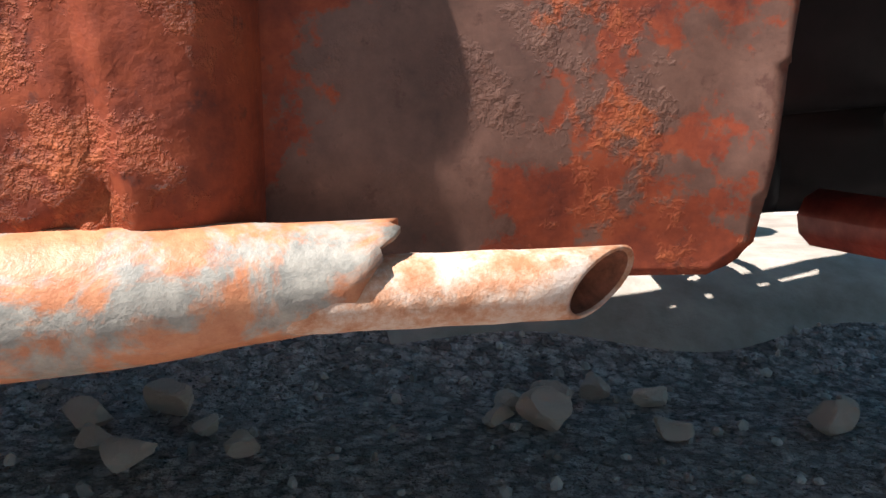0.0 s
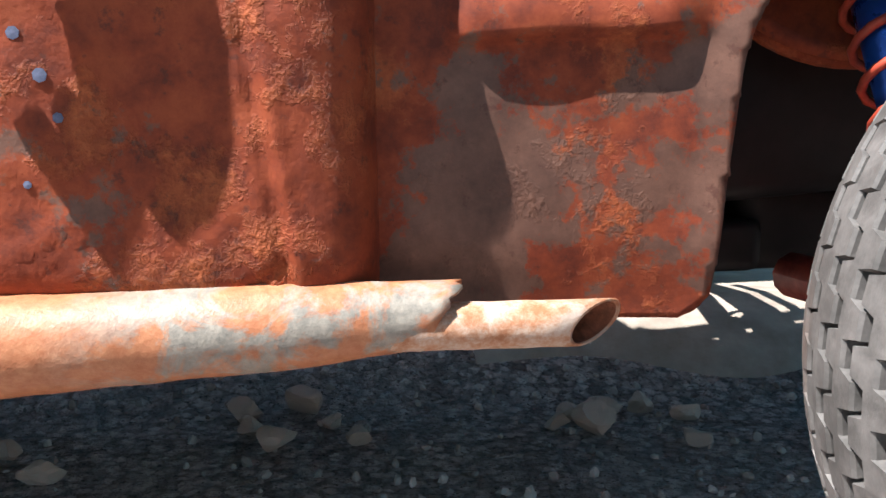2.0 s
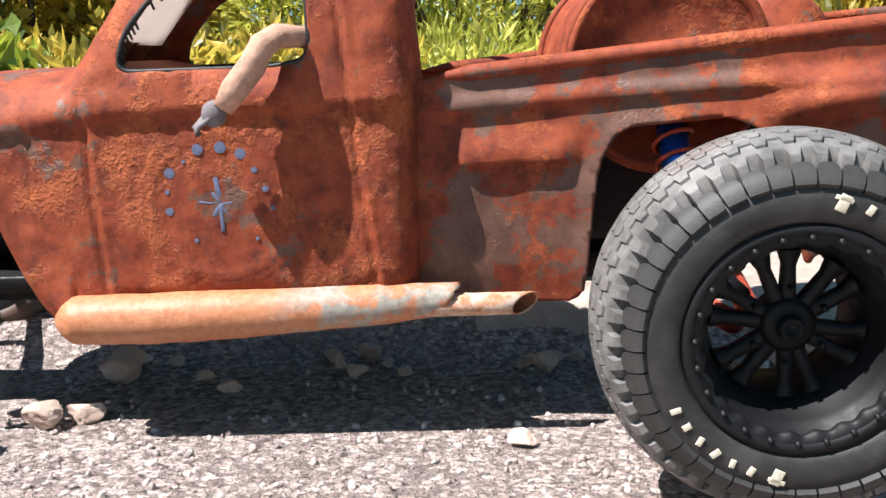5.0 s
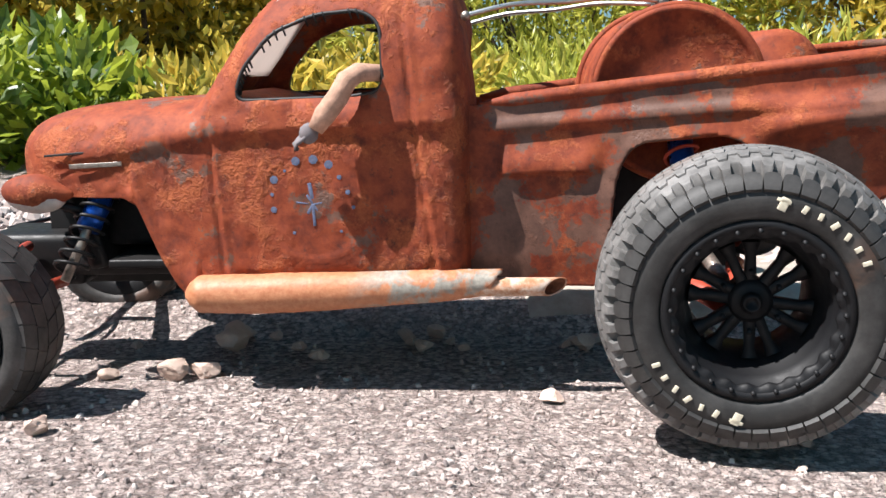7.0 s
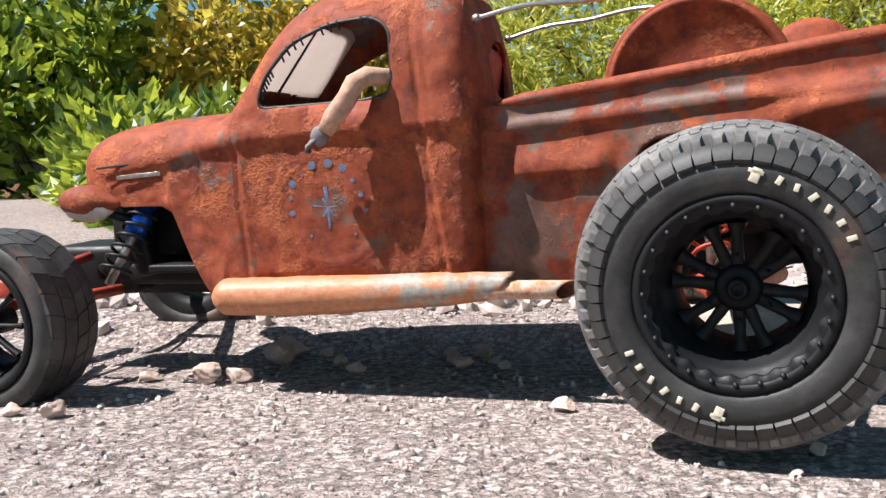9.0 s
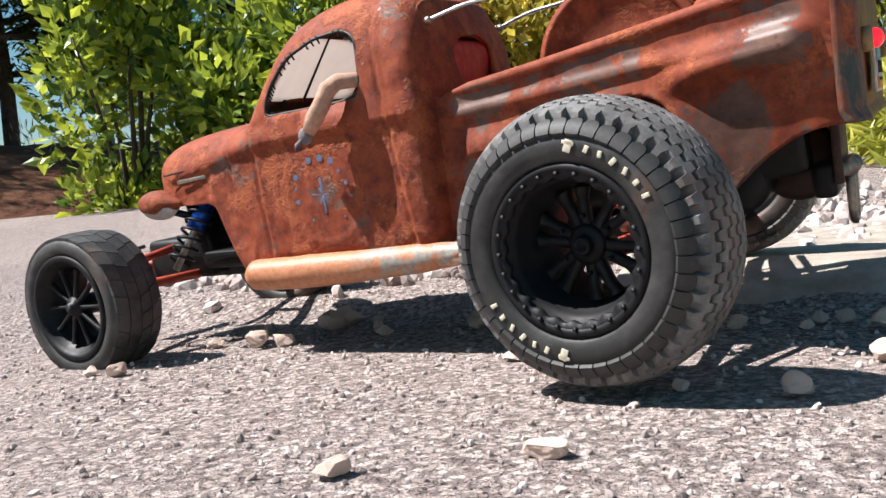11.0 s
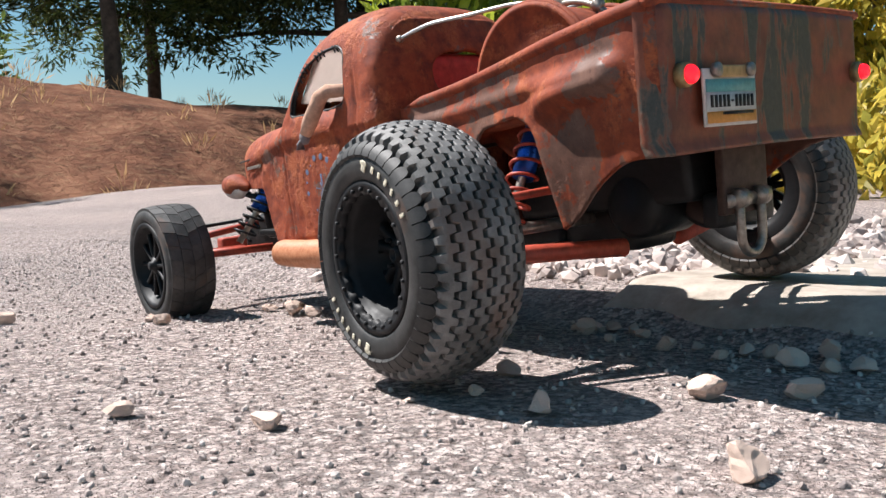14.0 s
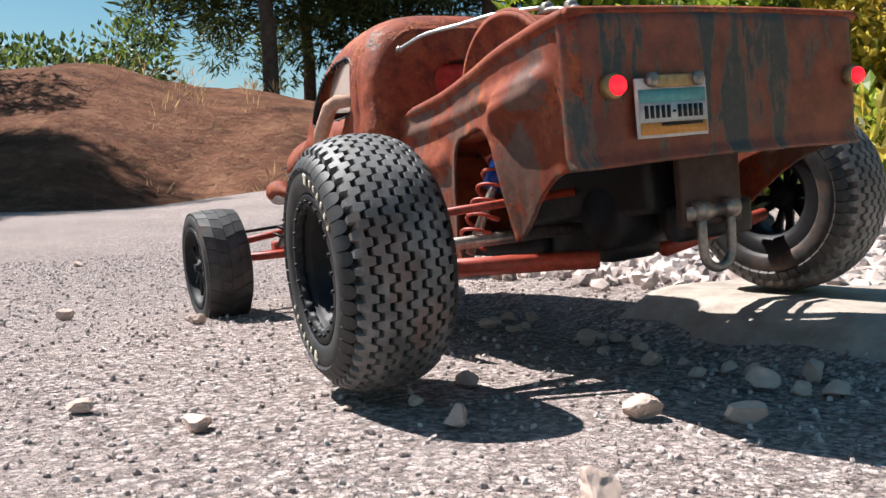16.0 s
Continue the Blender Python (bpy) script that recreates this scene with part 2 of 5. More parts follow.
def lathe(profile, n=48, axis="Y", bm=None, closed=False):
    """Turn a profile of (radius, height) about an axis through the origin."""
    bm = bm or bmesh.new()
    rings = []
    for r, h in profile:
        ring = []
        for k in range(n):
            a = 2 * math.pi * k / n
            c, s = r * math.cos(a), r * math.sin(a)
            ring.append(bm.verts.new({"Y": (c, h, s), "Z": (c, s, h), "X": (h, c, s)}[axis]))
        rings.append(ring)
    pairs = list(zip(rings, rings[1:])) + ([(rings[-1], rings[0])] if closed else [])
    for a, b in pairs:
        for k in range(n):
            bm.faces.new((a[k], a[(k + 1) % n], b[(k + 1) % n], b[k]))
    if not closed:
        for ring in (rings[0], rings[-1]):
            if len(ring) > 2:
                bm.faces.new(ring)
    bmesh.ops.recalc_face_normals(bm, faces=bm.faces)
    return bm


def tube(points, radius, n=10, bm=None, cap=True):
    """A round bar through points; radius: one number or one for each point."""
    bm = bm or bmesh.new()
    pts = [Vector(p) for p in points]
    rad = radius if hasattr(radius, "__len__") else [radius] * len(pts)
    rings, up = [], Vector((0.13, 0.21, 0.97))
    for i, p in enumerate(pts):
        d = (pts[min(i + 1, len(pts) - 1)] - pts[max(i - 1, 0)]).normalized()
        a = d.cross(up)
        if a.length < 0.05:
            a = d.cross(Vector((1, 0, 0)))
        a.normalize()
        b = d.cross(a)
        rings.append([bm.verts.new(p + rad[i] * (math.cos(2 * math.pi * k / n) * a + math.sin(2 * math.pi * k / n) * b)) for k in range(n)])
    for a, b in zip(rings, rings[1:]):
        for k in range(n):
            bm.faces.new((a[k], a[(k + 1) % n], b[(k + 1) % n], b[k]))
    if cap:
        bm.faces.new(rings[0])
        bm.faces.new(rings[-1])
    bmesh.ops.recalc_face_normals(bm, faces=bm.faces)
    return bm


def box(size, at=(0, 0, 0), turn=(0, 0, 0), bevel=0.0, bm=None):
    bm = bm or bmesh.new()
    m = pose(*at, *turn) @ Matrix.Diagonal((*size, 1))
    got = bmesh.ops.create_cube(bm, size=1.0, matrix=m)
    if bevel:
        edges = {e for v in got["verts"] for e in v.link_edges}
        bmesh.ops.bevel(bm, geom=list(edges), offset=bevel, segments=2, profile=0.6, affect="EDGES")
    return bm


def ball(radius, at=(0, 0, 0), scale=(1, 1, 1), bm=None, sub=3, turn=(0, 0, 0)):
    bm = bm or bmesh.new()
    bmesh.ops.create_icosphere(bm, subdivisions=sub, radius=radius, matrix=pose(*at, *turn) @ Matrix.Diagonal((*scale, 1)))
    return bm


def ease(a, b, x):
    t = min(1.0, max(0.0, (x - a) / (b - a)))
    return t * t * (3 - 2 * t)


def lerp_table(x, table):
    if x <= table[0][0]:
        return table[0][1]
    for (x0, v0), (x1, v1) in zip(table, table[1:]):
        if x <= x1:
            return v0 + (v1 - v0) * (x - x0) / (x1 - x0)
    return table[-1][1]


def smooth_table(x, table):
    """Catmull-Rom through a table of (x, value)."""
    if x <= table[0][0]:
        return table[0][1]
    if x >= table[-1][0]:
        return table[-1][1]
    i = max(k for k in range(len(table) - 1) if table[k][0] <= x)
    (x0, v0), (x1, v1) = table[i], table[i + 1]
    m0 = (v1 - table[i - 1][1]) / (x1 - table[i - 1][0]) if i else (v1 - v0) / (x1 - x0)
    m1 = (table[i + 2][1] - v0) / (table[i + 2][0] - x0) if i + 2 < len(table) else (v1 - v0) / (x1 - x0)
    h, t = x1 - x0, (x - x0) / (x1 - x0)
    return (2 * t**3 - 3 * t**2 + 1) * v0 + (t**3 - 2 * t**2 + t) * h * m0 + (3 * t**2 - 2 * t**3) * v1 + (t**3 - t**2) * h * m1


def rounded(points, r, seg=6):
    """A polygon with rounded corners."""
    out, n = [], len(points)
    for i in range(n):
        p, a, b = Vector(points[i]), Vector(points[i - 1]), Vector(points[(i + 1) % n])
        ri = r[i] if hasattr(r, "__len__") else r
        u, v = (a - p), (b - p)
        d = min(ri, u.length * 0.49, v.length * 0.49)
        s, e = p + u.normalized() * d, p + v.normalized() * d
        for k in range(seg + 1):
            t = k / seg
            out.append((1 - t) ** 2 * s + 2 * t * (1 - t) * p + t * t * e)
    return out


def inside(p, poly):
    x, y, hit = p[0], p[1], False
    for a, b in zip(poly, poly[1:] + poly[:1]):
        if (a[1] > y) != (b[1] > y) and x < (b[0] - a[0]) * (y - a[1]) / (b[1] - a[1]) + a[0]:
            hit = not hit
    return hit


def nearest_on(p, poly):
    best, q = 1e9, None
    p = Vector(p)
    for a, b in zip(poly, poly[1:] + poly[:1]):
        a, b = Vector(a), Vector(b)
        d = b - a
        t = min(1, max(0, (p - a).dot(d) / max(d.dot(d), 1e-12)))
        c = a + t * d
        if (c - p).length < best:
            best, q = (c - p).length, c
    return best, q


def cut_hole(bm, poly, plane, pick, keep_inside=False, reach=0.004):
    """Delete the faces whose middle lies inside poly (in the two axes of plane) and draw the new rim onto poly."""
    i, j = plane
    gone = []
    for f in bm.faces:
        c = f.calc_center_median()
        if pick(c) and inside((c[i], c[j]), poly) != keep_inside:
            gone.append(f)
    rim = {v for f in gone for v in f.verts}
    bmesh.ops.delete(bm, geom=gone, context="FACES")
    for v in rim:
        if v.is_valid and v.link_faces and v.is_boundary:
            d, q = nearest_on((v.co[i], v.co[j]), poly)
            if d < reach:
                v.co[i], v.co[j] = q[0], q[1]


def thicken(ob, t, offset=-1):
    m = ob.modifiers.new("thickness", "SOLIDIFY")
    m.thickness, m.offset = t, offset
    return ob


# ---- the model truck ----
truck = tagged(new("model_truck"), "rusty orange-brown model pickup truck with fat black rear tyres", "model truck")
truck.matrix_world = pose(0, 0.259, 0.0062, 4.0, -1.3, 0)

CAB_W = [(-0.158, 0.0150), (-0.156, 0.0240), (-0.150, 0.0320), (-0.134, 0.0400), (-0.110, 0.0460), (-0.080, 0.0520), (-0.060, 0.0555),
         (-0.030, 0.0580), (0.030, 0.0605), (0.046, 0.0612), (0.053, 0.0560), (0.057, 0.0420), (0.058, 0.0350)]
CAB_H = [(-0.158, 0.106), (-0.155, 0.115), (-0.147, 0.1215), (-0.130, 0.126), (-0.100, 0.129), (-0.070, 0.1305), (-0.064, 0.1325), (-0.055, 0.146),
         (-0.044, 0.162), (-0.032, 0.174), (-0.018, 0.181), (0.000, 0.185), (0.025, 0.1865), (0.040, 0.183), (0.049, 0.174), (0.055, 0.155), (0.058, 0.128)]
CAB_S = [(-0.158, 0.102), (-0.110, 0.107), (-0.080, 0.112), (-0.050, 0.117), (0.060, 0.121)]
CAB_B = [(-0.158, 0.087), (-0.124, 0.086), (-0.101, 0.086), (-0.094, 0.083), (-0.090, 0.073), (-0.084, 0.059), (-0.078, 0.048), (-0.072, 0.041),
         (-0.066, 0.038), (-0.055, 0.040), (0.058, 0.045)]
SIDE_WINDOW = rounded([(-0.0455, 0.1285), (-0.0425, 0.141), (-0.029, 0.1565), (-0.010, 0.164), (0.010, 0.1655), (0.0185, 0.160), (0.0195, 0.132), (0.006, 0.1295)], 0.006)
SIDE_WINDOW = [tuple(p) for p in SIDE_WINDOW]


def groove(d, half):
    return max(0.0, 1 - (d / half) ** 2) if abs(d) < half else 0.0


def cab_relief(x, z, w):
    """How far the cab's side stands out of its plain form."""
    out = 0.0
    belt = lerp_table(x, CAB_S)
    if x > -0.158:
        d = z - belt
        out += 0.0022 * (ease(-0.007, -0.001, d) - ease(0.000, 0.009, d)) * ease(-0.15, -0.12, x) * (1 - ease(0.05, 0.056, x))
    # door seams
    for xs, z0, z1 in ((lerp_table(z, [(0.05, -0.0545), (0.085, -0.057), (0.125, -0.0585)]), 0.050, 0.135), (lerp_table(z, [(0.05, 0.0405), (0.085, 0.0355), (0.11, 0.0325), (0.16, 0.0275)]), 0.050, 0.168)):
        if z0 < z < z1:
            out -= 0.0009 * groove(x - xs, 0.0014)
            out += 0.0004 * groove(x - xs - 0.0026, 0.0018)
    if -0.054 < x < 0.040:
        out -= 0.0010 * groove(z - 0.0515 - 0.006 * (ease(-0.046, -0.054, x) + ease(0.030, 0.041, x)), 0.0016)
    # cowl seam
    if 0.085 < z < 0.120:
        out -= 0.0006 * groove(x - lerp_table(z, [(0.08, -0.079), (0.115, -0.078)]), 0.0014)
    # rolled fender edge
    edge = lerp_table(x, CAB_B)
    if x < -0.055:
        d = (z - edge) * (0.45 if -0.096 < x < -0.066 else 1.0)
        out += 0.0030 * math.exp(-((d - 0.003) / 0.0042) ** 2) * ease(-0.104, -0.094, x) * (1 - ease(-0.066, -0.056, x))
    # round raised badge on the door, with scabs of rust
    rr = math.hypot(x + 0.0125, z - 0.083)
    if rr < 0.032:
        out += 0.0005 * groove(rr - 0.0245, 0.0016) + 0.0004 * groove(rr - 0.0275, 0.001)
    out += 0.0007 * max(0.0, noise.noise(Vector((x * 150, z * 150, 5.5))) - 0.05)
    # dents
    out += 0.00022 * noise.noise(Vector((x * 70, z * 70, 3.1))) + 0.00022 * noise.noise(Vector((x * 240, z * 240, 7.7)))
    return out


def cab_shell():
    xs = [-0.158 + 0.020 * (k / 16) ** 1.8 for k in range(16)]
    xs += [-0.138 + 0.183 * k / 160 for k in range(161)]
    xs += [0.045 + 0.013 * (1 - (1 - k / 16) ** 2) for k in range(1, 17)]
    low, arch = 46, 96
    bm = bmesh.new()
    rows = []
    for x in xs:
        w, h, s, b = smooth_table(x, CAB_W), smooth_table(x, CAB_H), lerp_table(x, CAB_S), lerp_table(x, CAB_B)
        n = 2.6 + 0.9 * ease(-0.07, -0.03, x)
        row = []
        pts = [(-w, b + (s - b) * k / low) for k in range(low)]
        for k in range(arch + 1):
            a = math.pi * (1 - k / arch)
            c, q = math.cos(a), math.sin(a)
            pts.append((w * math.copysign(abs(c) ** (2 / n), c), s + (h - s) * abs(q) ** (2 / n)))
        pts += [(w, b + (s - b) * k / low) for k in range(low - 1, -1, -1)]
        for y, z in pts:
            r = cab_relief(x, z, w) * min(1.0, (abs(y) / w) ** 6)
            tuck = 0.0030 * ease(b + 0.016, b - 0.002, z) * ease(-0.07, -0.05, x)
            row.append(bm.verts.new((x, y + (r - tuck) * (1 if y > 0 else -1), z)))
        rows.append(row)
    for a, b in zip(rows, rows[1:]):
        for k in range(len(a) - 1):
            bm.faces.new((a[k], b[k], b[k + 1], a[k + 1]))
    bm.faces.new(rows[0])
    cap = bm.faces.new(list(reversed(rows[-1])))
    bmesh.ops.recalc_face_normals(bm, faces=bm.faces)
    bm.faces.remove(cap)
    # back wall under the curve, as a grid with the rear window in it
    last = rows[-1]
    mid = [bm.verts.new((0.0585, v.co.y * 0.86, 0.05 + (v.co.z - 0.05) * 0.95)) for v in last]
    for k in range(len(last) - 1):
        bm.faces.new((last[k], mid[k], mid[k + 1], last[k + 1]))
    bmesh.ops.recalc_face_normals(bm, faces=bm.faces)
    back_oval = [(0.024 * math.copysign(abs(math.cos(t)) ** 0.8, math.cos(t)), 0.143 + 0.0135 * math.copysign(abs(math.sin(t)) ** 0.8, math.sin(t))) for t in [2 * math.pi * k / 40 for k in range(40)]]
    cut_hole(bm, SIDE_WINDOW, (0, 2), lambda c: abs(c.y) > 0.03)
    shield = [tuple(p) for p in rounded([(-0.043, 0.140), (0.043, 0.140), (0.037, 0.171), (-0.037, 0.171)], 0.008)]
    cut_hole(bm, shield, (1, 2), lambda c: c.x < -0.02 and c.z > 0.134)
    return bm, back_oval, mid


bm, BACK_OVAL, _ = cab_shell()
cut_hole(bm, BACK_OVAL, (1, 2), lambda c: c.x > 0.049)
cab = thicken(part("cab", bm, M_RUST, truck, "rust-red cab and bonnet shell with scaly orange patches"), 0.0016)

# back wall plate with the oval window, just inside the curved corner
def back_wall():
    bm = bmesh.new()
    ny, nz = 76, 84
    grid = {}
    for i in range(ny + 1):
        for j in range(nz + 1):
            y, z = -0.052 + 0.104 * i / ny, 0.050 + 0.126 * j / nz
            bulge = 0.0575 - 3.0 * y * y - 9.0 * max(0, z - 0.150) ** 2
            grid[i, j] = bm.verts.new((bulge + 0.0003 * noise.noise(Vector((y * 90, z * 90, 1))), y, z))
    for i in range(ny):
        for j in range(nz):
            bm.faces.new((grid[i, j], grid[i + 1, j], grid[i + 1, j + 1], grid[i, j + 1]))
    top = [tuple(p) for p in rounded([(-0.0515, 0.05), (-0.0515, 0.158), (-0.040, 0.1755), (0.040, 0.1755), (0.0515, 0.158), (0.0515, 0.05)], 0.012)]
    cut_hole(bm, top, (1, 2), lambda c: True, keep_inside=True)
    cut_hole(bm, BACK_OVAL, (1, 2), lambda c: True)
    bmesh.ops.recalc_face_normals(bm, faces=bm.faces)
    return bm


thicken(part("back_wall", back_wall(), M_RUST, cab), 0.0014)


def window_trim(side):
    """Black rubber lip with short stitches round the window."""
    bm = bmesh.new()
    ys = []
    for x, z in SIDE_WINDOW:
        w, h, s = smooth_table(x, CAB_W), smooth_table(x, CAB_H), lerp_table(x, CAB_S)
        n = 2.6 + 0.9 * ease(-0.07, -0.03, x)
        f = max(0.0, min(0.98, (z - s) / (h - s)))
        ys.append(side * (w * (1 - f**n) ** (1 / n) - 0.0006))
    pts = [(x, y, z) for (x, z), y in zip(SIDE_WINDOW, ys)]
    tube(pts + [pts[0]], 0.0009, 6, bm, cap=False)
    return bm


for side in (-1, 1):
    trim = part("window_trim", window_trim(side), M_TRIM, cab, "black rubber window lip")
bm = bmesh.new()
for k, (x, z) in enumerate(SIDE_WINDOW):
    if z > 0.150 and k % 2 == 0 or x < -0.038:
        tube([(x, -0.055, z + 0.001), (x + 0.0012, -0.0535, z - 0.0032)], 0.00055, 4, bm)
part("stitches", bm, M_TRIM, cab, "short black lacing along the window's edge")


def pane_material():
    n = Nodes("dusty_windscreen")
    m = n.done(n.ramp(n.noise(60, 5, 0.6), (0.3, (0.50, 0.44, 0.40)), (0.7, (0.72, 0.66, 0.62))), 0.6)
    tr = n.t.nodes.new("ShaderNodeBsdfTranslucent")
    tr.inputs[0].default_value = (0.75, 0.68, 0.64, 1)
    mx = n.t.nodes.new("ShaderNodeMixShader")
    mx.inputs[0].default_value = 0.6
    n.t.links.new(n.b.outputs[0], mx.inputs[1])
    n.t.links.new(tr.outputs[0], mx.inputs[2])
    n.t.links.new(mx.outputs[0], n.t.nodes["Material Output"].inputs[0])
    return m


M_PANE = pane_material()
bm = bmesh.new()
rows = []
for j in range(13):
    z = 0.138 + 0.036 * j / 12
    x0 = -0.0595 + (z - 0.138) * 0.78
    rows.append([bm.verts.new((x0 + 9 * (0.042 * (i / 12 * 2 - 1)) ** 2 * 0.45, 0.042 * (i / 12 * 2 - 1), z)) for i in range(13)])
for a, b in zip(rows, rows[1:]):
    for i in range(12):
        bm.faces.new((a[i], a[i + 1], b[i + 1], b[i]))
thicken(part("windscreen", bm, M_PANE, cab, "dusty pale split windscreen"), 0.0007)
part("windscreen_bar", tube([(-0.0600, 0, 0.137), (-0.031, 0, 0.175)], 0.001, 6), M_TRIM, cab)

# inside of the cab
bm = box((0.030, 0.100, 0.012), (-0.040, 0, 0.1235), (0, 12, 0), 0.003)
part("dashboard", bm, M_DRUM, cab, "dull red dashboard")
bm = box((0.018, 0.090, 0.086), (0.040, 0, 0.113), (0, 8, 0), 0.005)
part("seat_back", bm, M_SEAT, cab, "bright red seat back")
bm = box((0.050, 0.096, 0.014), (0.012, 0, 0.080), (0, 0, 0), 0.004)
part("seat", bm, M_SEAT, cab, "bright red bench seat")
bm = box((0.16, 0.100, 0.004), (-0.03, 0, 0.056), (0, 0, 0), 0.001)
part("cab_floor", bm, M_BLACK, cab)


# running board and the exhaust in it
def sill(side):
    bm = bmesh.new()
    rows = []
    n = 70
    for i in range(n + 1):
        x = -0.072 + 0.1365 * i / n
        u = i / n
        zc = lerp_table(x, [(-0.069, 0.0440), (-0.04, 0.0438), (0.0, 0.0448), (0.03, 0.0462), (0.0645, 0.0478)])
        r = 0.0072 * min(1.0, (u / 0.05 + 0.06) ** 0.5) * (1 - 0.22 * ease(0.78, 1.0, u)) * (1 + 0.20 * ease(0.75, 0.25, u))
        rz = r * (0.98 + 0.10 * math.sin(u * 2.4))
        row = []
        for k in range(26):
            a = 2 * math.pi * k / 26
            d = 1 + 0.03 * noise.noise(Vector((x * 160, math.cos(a) * 2, math.sin(a) * 2)))
            ragged = 0.0018 * noise.noise(Vector((k * 0.9, 2.0, side))) if i == n else 0.0
            row.append(bm.verts.new((x + ragged + (0.004 * math.sin(a) if u > 0.985 else 0), side * (0.0590 + r * 1.05 * math.cos(a) * d), zc + rz * math.sin(a) * d)))
        rows.append(row)
    for a, b in zip(rows, rows[1:]):
        for k in range(26):
            bm.faces.new((a[k], a[(k + 1) % 26], b[(k + 1) % 26], b[k]))
    bm.faces.new(rows[0])
    bmesh.ops.recalc_face_normals(bm, faces=bm.faces)
    return bm


def exhaust(side, bore=False):
    """A thin pipe that sticks out of the running board's torn end, cut slantwise."""
    bm = bmesh.new()
    n = 28
    def ring(x, r, slant=0.0):
        row = []
        for k in range(n):
            a = 2 * math.pi * k / n
            row.append(bm.verts.new((x - slant * math.cos(a) + slant * 0.35 * math.sin(a), side * (0.0605 + r * math.cos(a)), 0.0455 + (x - 0.05) * -0.005 + r * math.sin(a))))
        return row
    if bore:
        rows = [ring(0.0850, 0.00352, 0.0048), ring(0.074, 0.0034), ring(0.062, 0.0033), ring(0.060, 0.0005)]
    else:
        rows = [ring(0.046, 0.0036), ring(0.048, 0.0040)] + [ring(0.052 + 0.003 * k, 0.0041 + 0.00007 * math.sin(k * 2.1)) for k in range(9)] + [ring(0.0855, 0.0041, 0.0052), ring(0.0858, 0.0036, 0.0048), ring(0.0846, 0.00355, 0.0048)]
    for a, b in zip(rows, rows[1:]):
        for k in range(n):
            bm.faces.new((a[k], a[(k + 1) % n], b[(k + 1) % n], b[k]))
    bmesh.ops.recalc_face_normals(bm, faces=bm.faces)
    return bm


def sill_material():
    n = Nodes("rusty_chalky_pipe")
    z = n.xyz()[2]
    x = n.xyz()[0]
    m = n.noise(75, 6, 0.7, dist=0.5)
    f = n.noise(420, 5, 0.7)
    col = n.ramp(f, (0.3, (0.40, 0.13, 0.055)), (0.7, (0.56, 0.25, 0.125)))
    blue = n.math("MULTIPLY", n.ramp(m, (0.47, 0.0), (0.56, 1.0)), n.ramp(x, (0.0, 0.0), (0.02, 1.0)))
    col = n.mix(blue, col, n.ramp(f, (0.3, (0.20, 0.19, 0.165)), (0.7, (0.40, 0.36, 0.30))))
    col = n.mix(n.ramp(n.math("ADD", n.math("MULTIPLY", z, 45.0), n.math("MULTIPLY", f, 0.5)), (2.10 / 3, 0.0), (2.25 / 3, 0.0)), col, (0.3, 0.1, 0.03))
    n.bump(n.noise(330, 5, 0.7), 0.35, 0.0008)
    return n.done(col, 0.5, 0.0, 0.5)


def chalk_pipe():
    n = Nodes("chalky_exhaust")
    m = n.noise(140, 6, 0.75)
    col = n.ramp(m, (0.38, (0.42, 0.17, 0.08)), (0.47, (0.52, 0.28, 0.17)), (0.56, (0.60, 0.44, 0.34)), (0.7, (0.70, 0.60, 0.52)))
    n.bump(n.noise(500, 5, 0.7), 0.5, 0.0006)
    return n.done(col, 0.7, 0.0, 0.4)


M_PIPE, M_CHALK = sill_material(), chalk_pipe()
M_BORE = plain("rusty_bore", (0.20, 0.065, 0.03), 0.85, 0.0, 0.5, 500, 0.5)
for side in (-1, 1):
    board = part("running_board", sill(side), M_PIPE, truck, "chalky orange and grey rounded running board, torn open at its end")
    thicken(board, 0.0008)
    part("exhaust_pipe", exhaust(side), M_CHALK, board, "whitish rusty exhaust pipe cut slantwise", at=pose(0.0065, 0, 0.0005))
    part("bore", exhaust(side, True), M_BORE, board, "rust-brown inside of the pipe", at=pose(0.0065, 0, 0.0005))

# bed
BED_W = [(0.047, 0.0492), (0.075, 0.0498), (0.11, 0.0535), (0.15, 0.0635), (0.19, 0.0755), (0.22, 0.0815), (0.236, 0.0835), (0.243, 0.0825), (0.247, 0.0795)]
RAIL = [(0.060, 0.1245), (0.247, 0.1455)]
ARCH = [tuple(p) for p in rounded([(0.1130, 0.020), (0.1160, 0.066), (0.1185, 0.094), (0.125, 0.1070), (0.160, 0.1115), (0.1735, 0.105), (0.1885, 0.0595), (0.197, 0.0665), (0.213, 0.0800),
                                   (0.229, 0.0880), (0.270, 0.0895), (0.270, 0.020)], [0, 0.01, 0.012, 0.012, 0.012, 0.014, 0.002, 0.01, 0.012, 0.012, 0, 0])]


